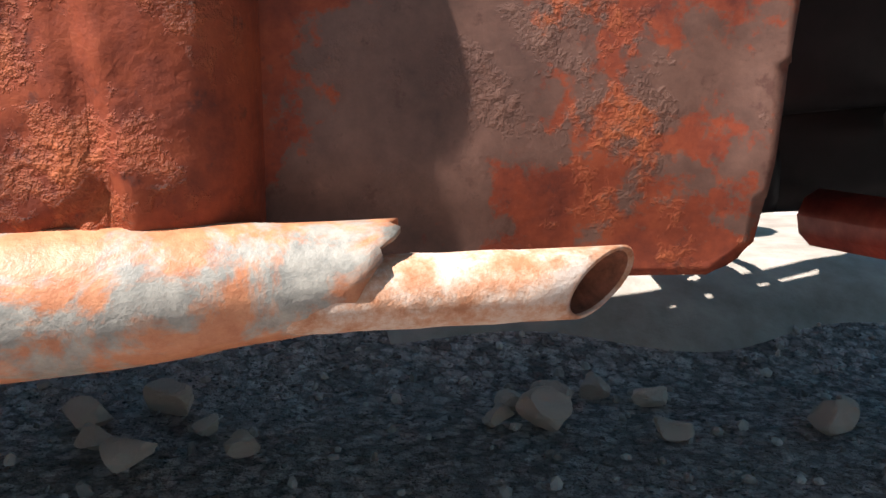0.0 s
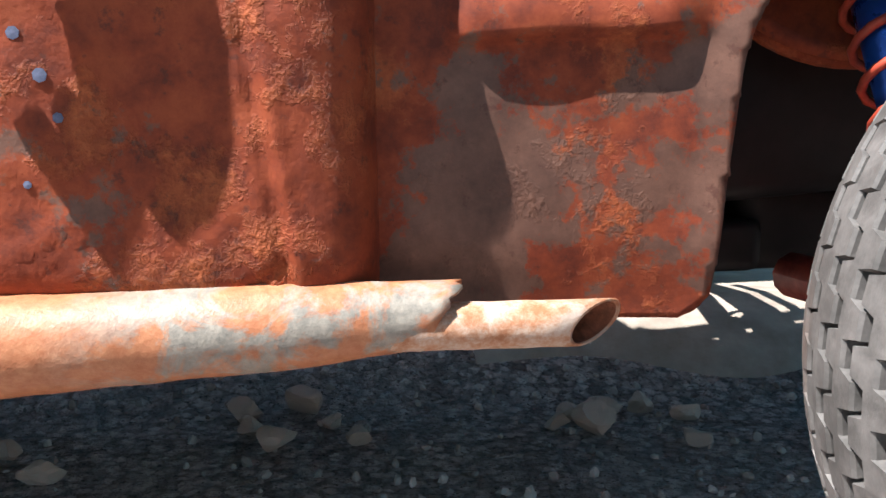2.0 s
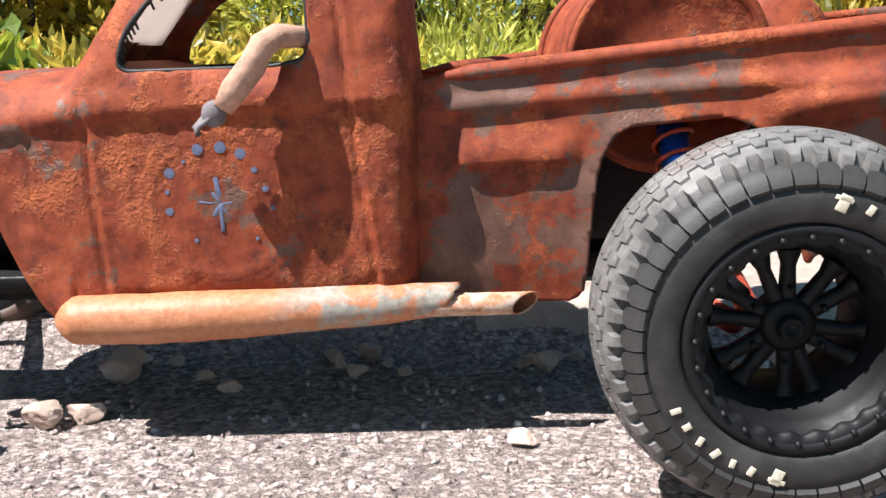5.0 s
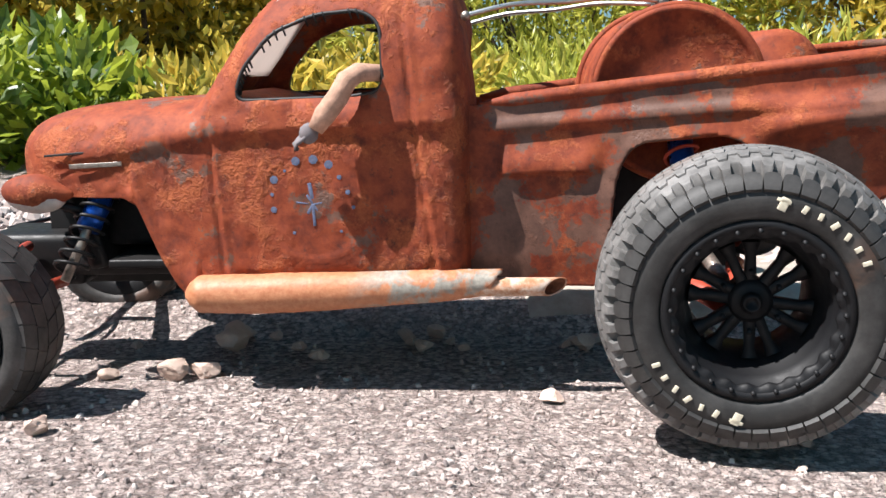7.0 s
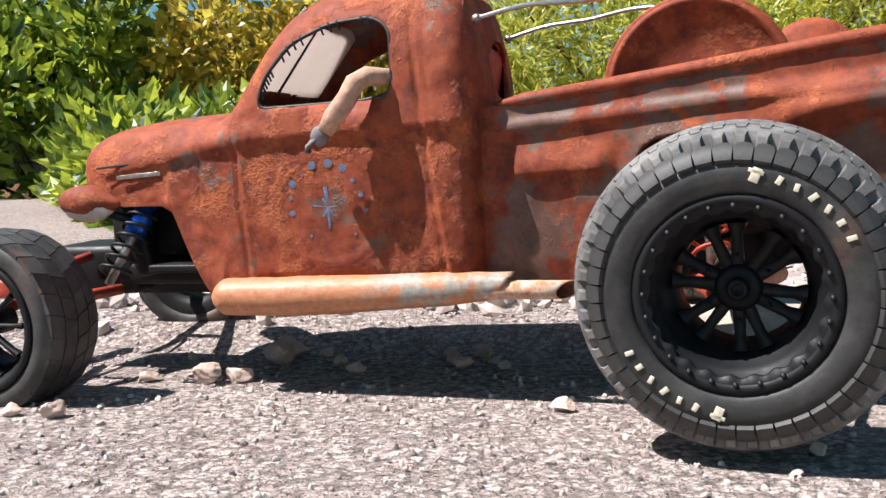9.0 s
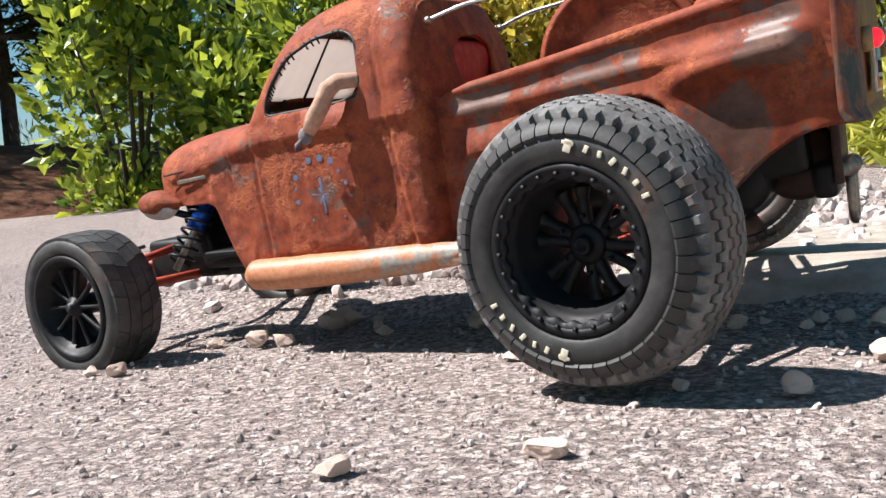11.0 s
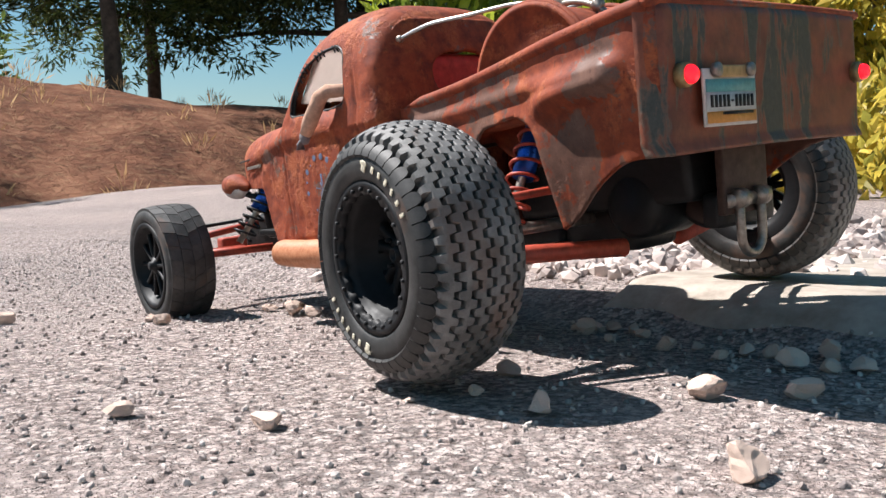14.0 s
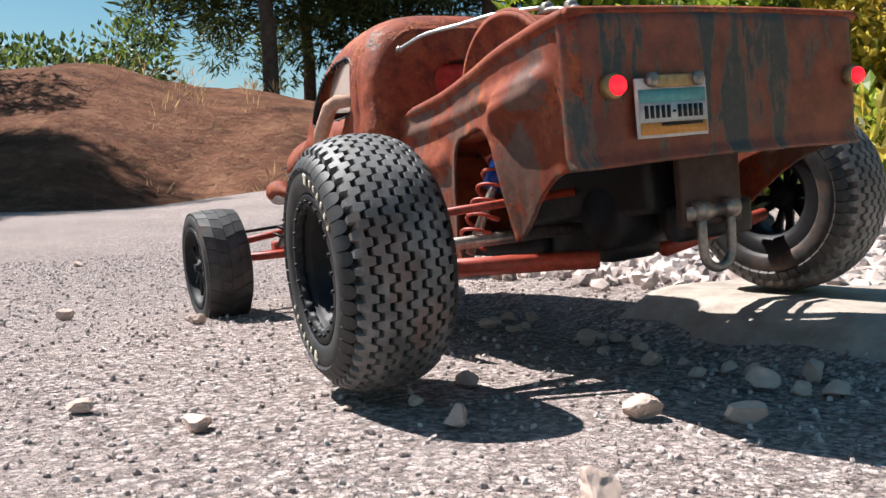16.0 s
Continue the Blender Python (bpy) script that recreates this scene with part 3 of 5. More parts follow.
def bed_relief(x, z):
    out = 0.0
    belt = 0.1145 + (x - 0.064) * 0.078
    d = z - belt
    along = ease(0.060, 0.066, x) * (1 - ease(0.222, 0.236, x))
    out += 0.0020 * along * (ease(-0.0045, -0.0010, d) - ease(0.0, 0.0055, d))
    d = z - 0.0985 - (x - 0.066) * 0.03
    along = ease(0.066, 0.072, x) * (1 - ease(0.104, 0.115, x))
    out += 0.0034 * along * (ease(-0.0060, -0.0040, d) - ease(-0.002, 0.0110, d))
    d = z - 0.117 - (x - 0.19) * 0.13
    along = ease(0.165, 0.19, x) * (1 - ease(0.224, 0.238, x))
    out += 0.0060 * along * (ease(-0.010, -0.001, d) - ease(0.0, 0.009, d))
    if 0.10 < x < 0.19:
        dist, _ = nearest_on((x, z), ARCH)
        out += 0.0012 * math.exp(-(dist / 0.004) ** 2)
    out += 0.0004 * noise.noise(Vector((x * 80, z * 80, 9.1)))
    return out


def bed_side(side):
    bm = bmesh.new()
    nx, nz = 166, 76
    rows = []
    for i in range(nx + 1):
        x = 0.049 + 0.198 * i / nx
        top = lerp_table(x, RAIL)
        row = []
        for j in range(nz + 1):
            z = 0.0435 + (top - 0.0435) * j / nz
            w = smooth_table(x, BED_W) + bed_relief(x, z) - 0.0022 * ease(0.060, 0.044, z) - 0.0055 * ease(0.125, 0.062, z) * ease(0.17, 0.2, x)
            row.append(bm.verts.new((x, side * w, z)))
        rows.append(row)
    for a, b in zip(rows, rows[1:]):
        for k in range(nz):
            bm.faces.new((a[k], b[k], b[k + 1], a[k + 1]) if side < 0 else (a[k], a[k + 1], b[k + 1], b[k]))
    cut_hole(bm, ARCH, (0, 2), lambda c: True)
    corner = [tuple(p) for p in rounded([(0.0, 0.0437), (0.1140, 0.0437), (0.118, 0.08), (0.3, 0.08), (0.3, 0.3), (0.0, 0.3)], [0, 0.006, 0, 0, 0, 0])]
    cut_hole(bm, corner, (0, 2), lambda c: c.x < 0.123 and c.z < 0.07, keep_inside=True)
    # rolled rail along the top edge
    return bm


bed = part("bed", tube([(0.052, 0, 0.100), (0.245, 0, 0.112)], 0.002, 6), M_BLACK, truck, "rusty pickup bed with ribbed sides and grey old paint")
for side in (-1, 1):
    panel = thicken(part("bed_side", bed_side(side), M_BED, bed, "ribbed rusty bed side with a wheel opening"), 0.0014, -1)
    pts = []
    for k in range(40):
        x = 0.060 + 0.184 * k / 39
        pts.append((x, side * (smooth_table(x, BED_W) - 0.001), lerp_table(x, RAIL) + 0.0002))
    part("bed_rail", tube(pts, [0.0030 * min(1, (k + 1) / 4) for k in range(40)], 10), M_RUST, bed)
bm = bmesh.new()
v = []
for x, w, z in ((0.058, 0.0465, 0.103), (0.110, 0.0500, 0.108), (0.150, 0.0600, 0.112), (0.243, 0.078, 0.121)):
    v.append((bm.verts.new((x, -w, z)), bm.verts.new((x, w, z))))
for a, b in zip(v, v[1:]):
    bm.faces.new((a[0], b[0], b[1], a[1]))
thicken(part("bed_floor", bm, M_DRUM, bed), 0.003)


def tailgate():
    bm = bmesh.new()
    ny, nz = 120, 46
    rows = []
    for i in range(ny + 1):
        y = -0.0845 + 0.169 * i / ny
        row = []
        for j in range(nz + 1):
            z = 0.0885 + 0.0575 * j / nz
            u = abs(y) / 0.0845
            x = 0.2485 - 0.0085 * max(0, (u - 0.89) / 0.11) ** 2 - 0.002 * max(0, (z - 0.142) / 0.004) ** 2
            x += 0.0004 * noise.noise(Vector((y * 60, z * 60, 4))) + 0.0018 * ease(0.094, 0.0885, z)
            row.append(bm.verts.new((x, y, z + 0.0012 * (1 - u * u))))
        rows.append(row)
    for a, b in zip(rows, rows[1:]):
        for k in range(nz):
            bm.faces.new((a[k], b[k], b[k + 1], a[k + 1]))
    bmesh.ops.recalc_face_normals(bm, faces=bm.faces)
    return bm


def tail_material():
    """Dark green-grey old paint with rust runs that hang down from above."""
    n = Nodes("tailgate_paint")
    streak = n.noise(1.0, 6, 0.6, at=n.scaled(10, 58, 13), dist=0.5)
    f = n.noise(420, 5, 0.7)
    mask = n.ramp(n.math("ADD", n.math("MULTIPLY", streak, 0.85), n.math("MULTIPLY", n.noise(120, 6, 0.7), 0.15)), (0.44, 0.0), (0.47, 1.0))
    rim = n.ramp(n.math("ADD", n.math("MULTIPLY", streak, 0.85), n.math("MULTIPLY", n.noise(120, 6, 0.7), 0.15)), (0.42, 0.0), (0.448, 1.0), (0.47, 0.0))
    col = n.mix(mask, n.ramp(f, (0.3, (0.026, 0.030, 0.026)), (0.7, (0.055, 0.058, 0.050))), n.ramp(n.noise(70, 6, 0.7), (0.35, (0.11, 0.028, 0.015)), (0.65, (0.25, 0.065, 0.028))))
    col = n.mix(n.math("MULTIPLY", rim, 0.3), col, (0.28, 0.14, 0.075))
    n.bump(n.math("ADD", mask, f), 0.35, 0.0006)
    return n.done(col, 0.5, 0.0, 0.5)


gate = thicken(part("tailgate", tailgate(), tail_material(), bed, "dark green and rust streaked tailgate"), 0.0016)
part("gate_rail", tube([(0.2455, -0.084 + 0.168 * k / 20, 0.1460 + 0.0012 * (1 - (k / 10 - 1) ** 2)) for k in range(21)], 0.0021, 8), M_RUST, gate)
for side in (-1, 1):
    lampb = part("tail_light", lathe([(0.0, 0.2480), (0.0048, 0.2480), (0.0048, 0.2515), (0.0041, 0.2525), (0.0, 0.2525)], 24, "X"), M_BRASS, gate, "small round red tail light in a rusty cup", at=pose(0, 0.003 + side * 0.0712, 0.1185))
    part("lens", ball(0.0037, (0.2530, 0, 0), (0.85, 1, 1)), M_REDLENS, lampb, "glowing red lens")

# licence plate: a painted desert sunset, its characters as plain bars
plate = part("licence_plate", box((0.0012, 0.0375, 0.0225), (0.2515, -0.040, 0.1095), (0, 0, 0), 0.0005), M_WHITE, gate, "small picture licence plate with a desert sunset")
def plate_strip(z0, z1, color, name, y0=-0.0175, y1=0.0175):
    return part(name, box((0.0004, y1 - y0, z1 - z0), (0.25235, -0.040 + (y0 + y1) / 2, 0.1095 + (z0 + z1) / 2)), plain("plate_" + name, color, 0.5, 0, 0.15, 500), plate)
plate_strip(0.0020, 0.0070, (0.10, 0.33, 0.33), "teal_band")
plate_strip(-0.0055, 0.0020, (0.50, 0.52, 0.50), "pale_band")
plate_strip(-0.0100, -0.0055, (0.62, 0.27, 0.05), "orange_band")
part("mesa", box((0.0003, 0.022, 0.0012), (0.2527, -0.036, 0.1032)), M_BLACK, plate)
for k in range(11):
    if k != 5:
        part("bar", box((0.0003, 0.0018, 0.0048), (0.2527, -0.040 + (k - 5) * 0.0029, 0.1080)), M_BLACK, plate)
part("bar", box((0.0003, 0.0016, 0.0008), (0.2527, -0.040, 0.1080)), M_BLACK, plate)
brk = part("plate_bracket", box((0.0016, 0.024, 0.0048), (0.2525, -0.0395, 0.1195), (0, 0, 0), 0.0006), M_BRASS, gate, "cream bracket with two bolts")
for dy in (-0.012, 0.012):
    part("bolt", lathe([(0.0, 0.2525), (0.0028, 0.2525), (0.0028, 0.2548), (0.0012, 0.2552), (0.0, 0.2552)], 12, "X"), M_STEEL, brk, at=pose(0, -0.0395 + dy, 0.1200))

# faded blue star in a ring of dots on the door
def door_y(x, z=0.083):
    return -(smooth_table(x, CAB_W) + cab_relief(x, z, 0.06) - 0.0001)


for dx, dz, size in ((-0.0068, 0.0190, 0.0020), (0.0009, 0.0196, 0.0021), (0.0076, 0.0174, 0.0020), (0.0120, 0.0118, 0.0011), (0.0155, 0.0053, 0.0012), (0.0177, -0.0014, 0.0009),
                     (-0.0168, 0.0110, 0.0019), (-0.0180, 0.0045, 0.0009), (-0.0176, -0.0022, 0.0015), (-0.0118, 0.0148, 0.0007), (-0.0090, -0.0125, 0.0008), (0.0120, -0.0120, 0.0007)):
    x, z = -0.0130 + dx, 0.0835 + dz
    part("emblem_dot", lathe([(0.0, -0.0004), (size, -0.0003), (size * 0.94, 0.00022), (0.0, 0.00022)], 7, "Y"), M_BLUEPAINT, cab, "flaking blue paint dot", smooth=False, at=pose(x, door_y(x, z), z, 0, 30 * dx / 0.01, -3))
for a, long, wide in ((98, 0.0095, 0.0018), (122, 0.0050, 0.0011), (10, 0.0040, 0.0008), (172, 0.0075, 0.0007), (238, 0.0048, 0.0014), (272, 0.0095, 0.0013), (305, 0.0040, 0.0010)):
    x, z = -0.0130 + 0.5 * long * math.cos(radians(a)), 0.0835 + 0.5 * long * math.sin(radians(a))
    part("emblem_ray", box((long, 0.0006, wide), bevel=0.0002), M_BLUEPAINT, cab, "flaking blue paint stroke", at=pose(x, door_y(x, z) + 0.0001, z, 0, -a, 0))
# side badge and vent line on the bonnet
part("bonnet_badge", box((0.026, 0.0006, 0.0022), (-0.113, -0.0468, 0.1010), (0, -3, -8.5), 0.0002), M_STEEL, cab, "thin worn metal badge")
part("bonnet_seam", box((0.052, 0.0006, 0.0011), (-0.112, -0.0470, 0.1070), (0, -4, -8.5), 0.0002), M_TRIM, cab)

# headlights
for side in (-1, 1):
    bm = bmesh.new()
    ball(1.0, (0, 0, 0), (0.0165, 0.0085, 0.0085), bm, 4)
    for vv in bm.verts:
        vv.co.y *= 1 - 0.45 * ease(0.0, 0.017, vv.co.x)
        vv.co.z *= 1 - 0.45 * ease(0.0, 0.017, vv.co.x)
    hl = part("headlight", bm, M_DRUM, truck, "teardrop red headlight shell with a grimy white underside", at=pose(-0.141, side * 0.046, 0.0890, 0, 4, 0))
    bm = ball(1.0, (-0.001, 0, -0.0018), (0.0140, 0.0075, 0.0078), None, 3)
    part("white_underside", bm, M_WHITE, hl)
    part("bracket", tube([(0.006, 0, -0.004), (0.022, side * -0.008, -0.010)], 0.0022, 8), M_BLACK, hl)


# wheels
def rear_tyre():
    half = 0.0238
    prof = [(0.0312, -half * 0.90), (0.0335, -half * 0.985), (0.0380, -half * 1.0), (0.0408, -half * 0.985), (0.0425, -half * 0.92), (0.0436, -half * 0.80), (0.0475, -half * 0.45), (0.0488, 0),
            (0.0475, half * 0.45), (0.0436, half * 0.80), (0.0425, half * 0.92), (0.0408, half * 0.985), (0.0380, half), (0.0335, half * 0.985), (0.0312, half * 0.90), (0.0308, 0)]
    return lathe(prof, 96, "Y", closed=True)


def tread_sag(y):
    return 1 - 0.115 * (abs(y) / 0.0210) ** 2.6


def rear_tread():
    """Bands that run round the tyre and step from side to side like a square wave, with narrow dark slots between them."""
    bm = bmesh.new()
    count, rows, wide = 46, 6, 0.0385
    pitch = wide / rows
    step = 2 * math.pi / count
    wave = ((0.00, -0.5), (0.41, -0.5), (0.50, 0.5), (0.91, 0.5))
    for j in range(rows):
        mid = -wide / 2 + pitch * (j + 0.5)
        rings = []
        for i in range(count):
            for u, s in wave:
                a = (i + u) * step
                y = mid + s * pitch * 0.40
                ring = []
                for r, e in ((0.0475, -0.375), (0.0541, -0.36), (0.0545, -0.31), (0.0545, 0.31), (0.0541, 0.36), (0.0475, 0.375)):
                    w = y + e * pitch
                    q = r * tread_sag(w)
                    ring.append(bm.verts.new((q * math.cos(a), w, q * math.sin(a))))
                rings.append(ring)
        for a, b in zip(rings, rings[1:] + rings[:1]):
            for k in range(5):
                bm.faces.new((a[k], a[k + 1], b[k + 1], b[k]))
    bmesh.ops.recalc_face_normals(bm, faces=bm.faces)
    return bm


def shoulder_lug(side):
    """One block of the shoulder: pointed towards the tread, square towards the sidewall."""
    bm = bmesh.new()
    n = 46
    flat = []
    for r, w, h in ((0.0474, 0.0196, 0.16), (0.0470, 0.0205, 0.36), (0.0460, 0.0220, 0.465), (0.0443, 0.0235, 0.46), (0.0422, 0.0243, 0.44)):
        flat.append([bm.verts.new((r * math.cos(s * h * 2 * math.pi / n), side * w, r * math.sin(s * h * 2 * math.pi / n))) for s in (-1, 1)])
    deep = []
    for r, w, h in ((0.0448, 0.0180, 0.20), (0.0444, 0.0190, 0.42), (0.0434, 0.0202, 0.49), (0.0420, 0.0218, 0.49), (0.0408, 0.0230, 0.46)):
        deep.append([bm.verts.new((r * math.cos(s * h * 2 * math.pi / n), side * w, r * math.sin(s * h * 2 * math.pi / n))) for s in (-1, 1)])
    for k in range(4):
        bm.faces.new((flat[k][0], flat[k][1], flat[k + 1][1], flat[k + 1][0]))
        for e in (0, 1):
            bm.faces.new((flat[k][e], flat[k + 1][e], deep[k + 1][e], deep[k][e]))
    bm.faces.new((flat[0][0], flat[0][1], deep[0][1], deep[0][0]))
    bm.faces.new((flat[4][0], flat[4][1], deep[4][1], deep[4][0]))
    bmesh.ops.recalc_face_normals(bm, faces=bm.faces)
    return bm


def rim_mesh(r, half, deep):
    """Deep black dish: outer lip, barrel and a flat at the bottom of the dish."""
    prof = [(r, -half), (r * 0.99, -half - 0.0012), (r * 0.90, -half - 0.0012), (r * 0.88, -half + 0.0015), (r * 0.80, -half + 0.004), (r * 0.76, -half + 0.006), (r * 0.70, -half + deep),
            (r * 0.66, -half + deep + 0.001), (r * 0.66, half - 0.004), (r * 0.80, half), (r, half)]
    bm = bmesh.new()
    rings = []
    for rad, h in prof:
        rings.append([bm.verts.new((rad * math.cos(2 * math.pi * k / 64), h, rad * math.sin(2 * math.pi * k / 64))) for k in range(64)])
    for a, b in zip(rings, rings[1:]):
        for k in range(64):
            bm.faces.new((a[k], a[(k + 1) % 64], b[(k + 1) % 64], b[k]))
    bmesh.ops.recalc_face_normals(bm, faces=bm.faces)
    return bm


def spoke(r0, r1, y, wide, deep):
    bm = bmesh.new()
    lo, hi = [], []
    for r, w in ((r0, wide * 0.7), (r1 * 0.8, wide * 0.55), (r1, wide)):
        for s in (-1, 1):
            hi.append(bm.verts.new((r, y, s * w)))
            lo.append(bm.verts.new((r, y + deep, s * w)))
    for k in (0, 2):
        bm.faces.new((hi[k], hi[k + 1], hi[k + 3], hi[k + 2]))
        bm.faces.new((lo[k], lo[k + 2], lo[k + 3], lo[k + 1]))
        bm.faces.new((hi[k], hi[k + 2], lo[k + 2], lo[k]))
        bm.faces.new((hi[k + 1], lo[k + 1], lo[k + 3], hi[k + 3]))
    bmesh.ops.recalc_face_normals(bm, faces=bm.faces)
    return bm


def sidewall_mark(k):
    """A cream mark of the sidewall: a broad one first, then small bars."""
    bm = bmesh.new()
    if k == 0:
        box((0.0050, 0.0005, 0.0032), (0, 0, 0), (0, 14, 0), 0.0002, bm)
        box((0.0014, 0.0005, 0.0052), (0.0012, 0, 0), (0, 10, 0), 0.0002, bm)
    else:
        box((0.0033 - 0.0003 * (k % 3), 0.0005, 0.0017 + 0.0002 * (k % 2)), (0, 0, 0), (0, (12, -8, 18, -14, 6, 10)[k - 1], 0), 0.0002, bm)
    return bm


def rear_wheel(name):
    w = tagged(new(name), "wide black off-road tyre on a deep black dish wheel")
    w.parent = truck
    tyre = part("tyre", rear_tyre(), M_TYRE, w, "dusty black rubber tyre")
    tr = sharp(part("tread", rear_tread(), M_TREAD, tyre, "stepped bands of interlocking tread"), 30)
    tr["kind"] = "stuff"
    for side in (-1, 1):
        lug = sharp(part("lug", shoulder_lug(side), M_TYRE, w), 35)
        for k in range(1, 46):
            other = new("lug", lug.data)
            other.parent = w
            other.matrix_local = Matrix.Rotation(2 * math.pi * k / 46, 4, "Y")
    for start in (80, 262):
        for k in range(7):
            a = radians(start - (0 if k == 0 else 2.5) - k * 8.2)
            part("mark", sidewall_mark(k), M_LETTER, tyre, "cream raised mark", at=Matrix.Rotation(-a, 4, "Y") @ pose(0.0378, -0.0241, 0) @ Matrix.Diagonal((0.9, 1, 0.9, 1)))
    rim = part("rim", rim_mesh(0.0318, 0.0215, 0.0185), M_RIM, w, "deep black wheel")
    # scalloped clamp ring in the mouth of the dish
    bm = bmesh.new()
    rings = [[], [], []]
    for k in range(144):
        a = 2 * math.pi * k / 144
        wob = 0.0009 * max(-0.6, min(0.6, math.sin(24 * a)))
        for ring, (r, y) in zip(rings, ((0.0298, -0.0222), (0.0262 + wob, -0.0222), (0.0262 + wob, -0.0195))):
            ring.append(bm.verts.new((r * math.cos(a), y, r * math.sin(a))))
    for a, b in zip(rings, rings[1:]):
        for k in range(144):
            bm.faces.new((a[k], a[(k + 1) % 144], b[(k + 1) % 144], b[k]))
    bmesh.ops.recalc_face_normals(bm, faces=bm.faces)
    part("clamp_ring", bm, M_RIM, rim, "scalloped black clamp ring")
    for k in range(6):
        for off in (-0.20, 0.20):
            part("spoke", spoke(0.006, 0.0212, -0.0060, 0.0030, 0.004), M_RIM, rim, at=Matrix.Rotation(2 * math.pi * k / 6 + off + 0.3, 4, "Y"))
    part("hub", lathe([(0.0, -0.0095), (0.0020, -0.0095), (0.0022, -0.0110), (0.0030, -0.0110), (0.0035, -0.009), (0.0040, -0.0075), (0.0058, -0.0075), (0.0078, -0.006), (0.0078, 0.004), (0.0, 0.004)], 20, "Y"), M_RIM, rim)
    for k in range(6):
        a = 2 * math.pi * (k + 0.5) / 6
        part("rim_bolt", lathe([(0.0, -0.0085), (0.0010, -0.0085), (0.0010, -0.0050), (0.0, -0.0050)], 6, "Y"), M_RIM, rim, at=pose(0.0108 * math.cos(a), 0, 0.0108 * math.sin(a)))
    for k in range(24):
        a = 2 * math.pi * k / 24
        part("rim_bolt", lathe([(0.0, -0.0236), (0.0009, -0.0236), (0.0009, -0.0215), (0.0, -0.0215)], 6, "Y"), M_RIM, rim, at=pose(0.0282 * math.cos(a), 0, 0.0282 * math.sin(a)))
    return w


def front_tread():
    bm = bmesh.new()
    n = 26
    for i in range(n):
        for side in (-1, 1):
            for j, (w0, w1, sh) in enumerate(((0.0004, 0.0073, 0.0), (0.0079, 0.0152, 0.35))):
                a0 = 2 * math.pi * (i + sh + 0.25 * (side > 0)) / n
                a1 = a0 + 2 * math.pi * 0.93 / n
                lo, hi = [], []
                for a, w in ((a0, w0), (a1, w0), (a1 + 0.06, w1), (a0 + 0.06, w1)):
                    sag = 1 - 0.045 * (w / 0.0175) ** 3
                    lo.append(bm.verts.new((0.0385 * sag * math.cos(a), side * w, 0.0385 * sag * math.sin(a))))
                    hi.append(bm.verts.new((0.0412 * sag * math.cos(a), side * w, 0.0412 * sag * math.sin(a))))
                bm.faces.new(hi)
                for k in range(4):
                    bm.faces.new((lo[k], lo[(k + 1) % 4], hi[(k + 1) % 4], hi[k]))
    bmesh.ops.recalc_face_normals(bm, faces=bm.faces)
    return bm


def front_wheel(name):
    w = tagged(new(name), "low-profile black road tyre on a black ten-spoke wheel")
    w.parent = truck
    h = 0.0165
    prof = [(0.0295, -h * 0.9), (0.0325, -h * 1.02), (0.0365, -h * 1.0), (0.0392, -h * 0.86), (0.0403, -h * 0.6), (0.0406, 0), (0.0403, h * 0.6), (0.0392, h * 0.86), (0.0365, h), (0.0325, h * 1.02), (0.0295, h * 0.9), (0.029, 0)]
    tyre = part("tyre", lathe(prof, 72, "Y", closed=True), M_FTYRE, w, "dusty black rubber tyre")
    tr = sharp(part("tread", front_tread(), M_FTYRE, tyre), 30)
    rim = part("rim", rim_mesh(0.0300, 0.0154, 0.010), M_RIM, w, "black wheel")
    for k in range(10):
        part("spoke", spoke(0.004, 0.0222, -0.0125, 0.0013, 0.003), M_RIM, rim, at=Matrix.Rotation(2 * math.pi * k / 10, 4, "Y"))
    part("hub", lathe([(0.0, -0.0160), (0.0028, -0.0160), (0.0030, -0.0140), (0.0060, -0.0125), (0.0060, 0.004), (0.0, 0.004)], 12, "Y"), M_RIM, rim)
    return w


rw = rear_wheel("rear_wheel")
rw.matrix_basis = pose(0.1555, -0.1290, 0.0580, 0, 0, -8.5)
copy_thing(rw, pose(0.1555, 0.1450, 0.0605, 0, 0, 188.5))
fw = front_wheel("front_wheel")
fw.matrix_basis = pose(-0.159, -0.0935, 0.0400, 0, 0, -4)
copy_thing(fw, pose(-0.159, 0.0935, 0.0400, 0, 0, 184))

# chassis and running gear
bm = box((0.30, 0.040, 0.012), (-0.010, 0, 0.050), (0, 0, 0), 0.003)
chassis = part("chassis", bm, M_BLACK, truck, "black chassis tray")
part("gearbox", box((0.050, 0.034, 0.034), (0.160, 0, 0.060), (0, 0, 0), 0.006), M_BLACK, chassis)
part("rear_housing", lathe([(0.0, -0.020), (0.012, -0.020), (0.016, -0.016), (0.016, 0.016), (0.012, 0.020), (0.0, 0.020)], 28, "Y"), M_BLACK, chassis, at=pose(0.188, -0.006, 0.066))
part("rear_tank", lathe([(0.0, -0.012), (0.015, -0.012), (0.0185, -0.009), (0.0185, 0.009), (0.015, 0.012), (0.0, 0.012)], 28, "Y"), plain("dark_brown_steel", (0.045, 0.024, 0.018), 0.45, 0.3), chassis, at=pose(0.214, 0.008, 0.071))
part("rear_bumper", box((0.010, 0.046, 0.016), (0.226, 0.004, 0.062), (0, 0, 0), 0.003), M_BLACK, chassis)
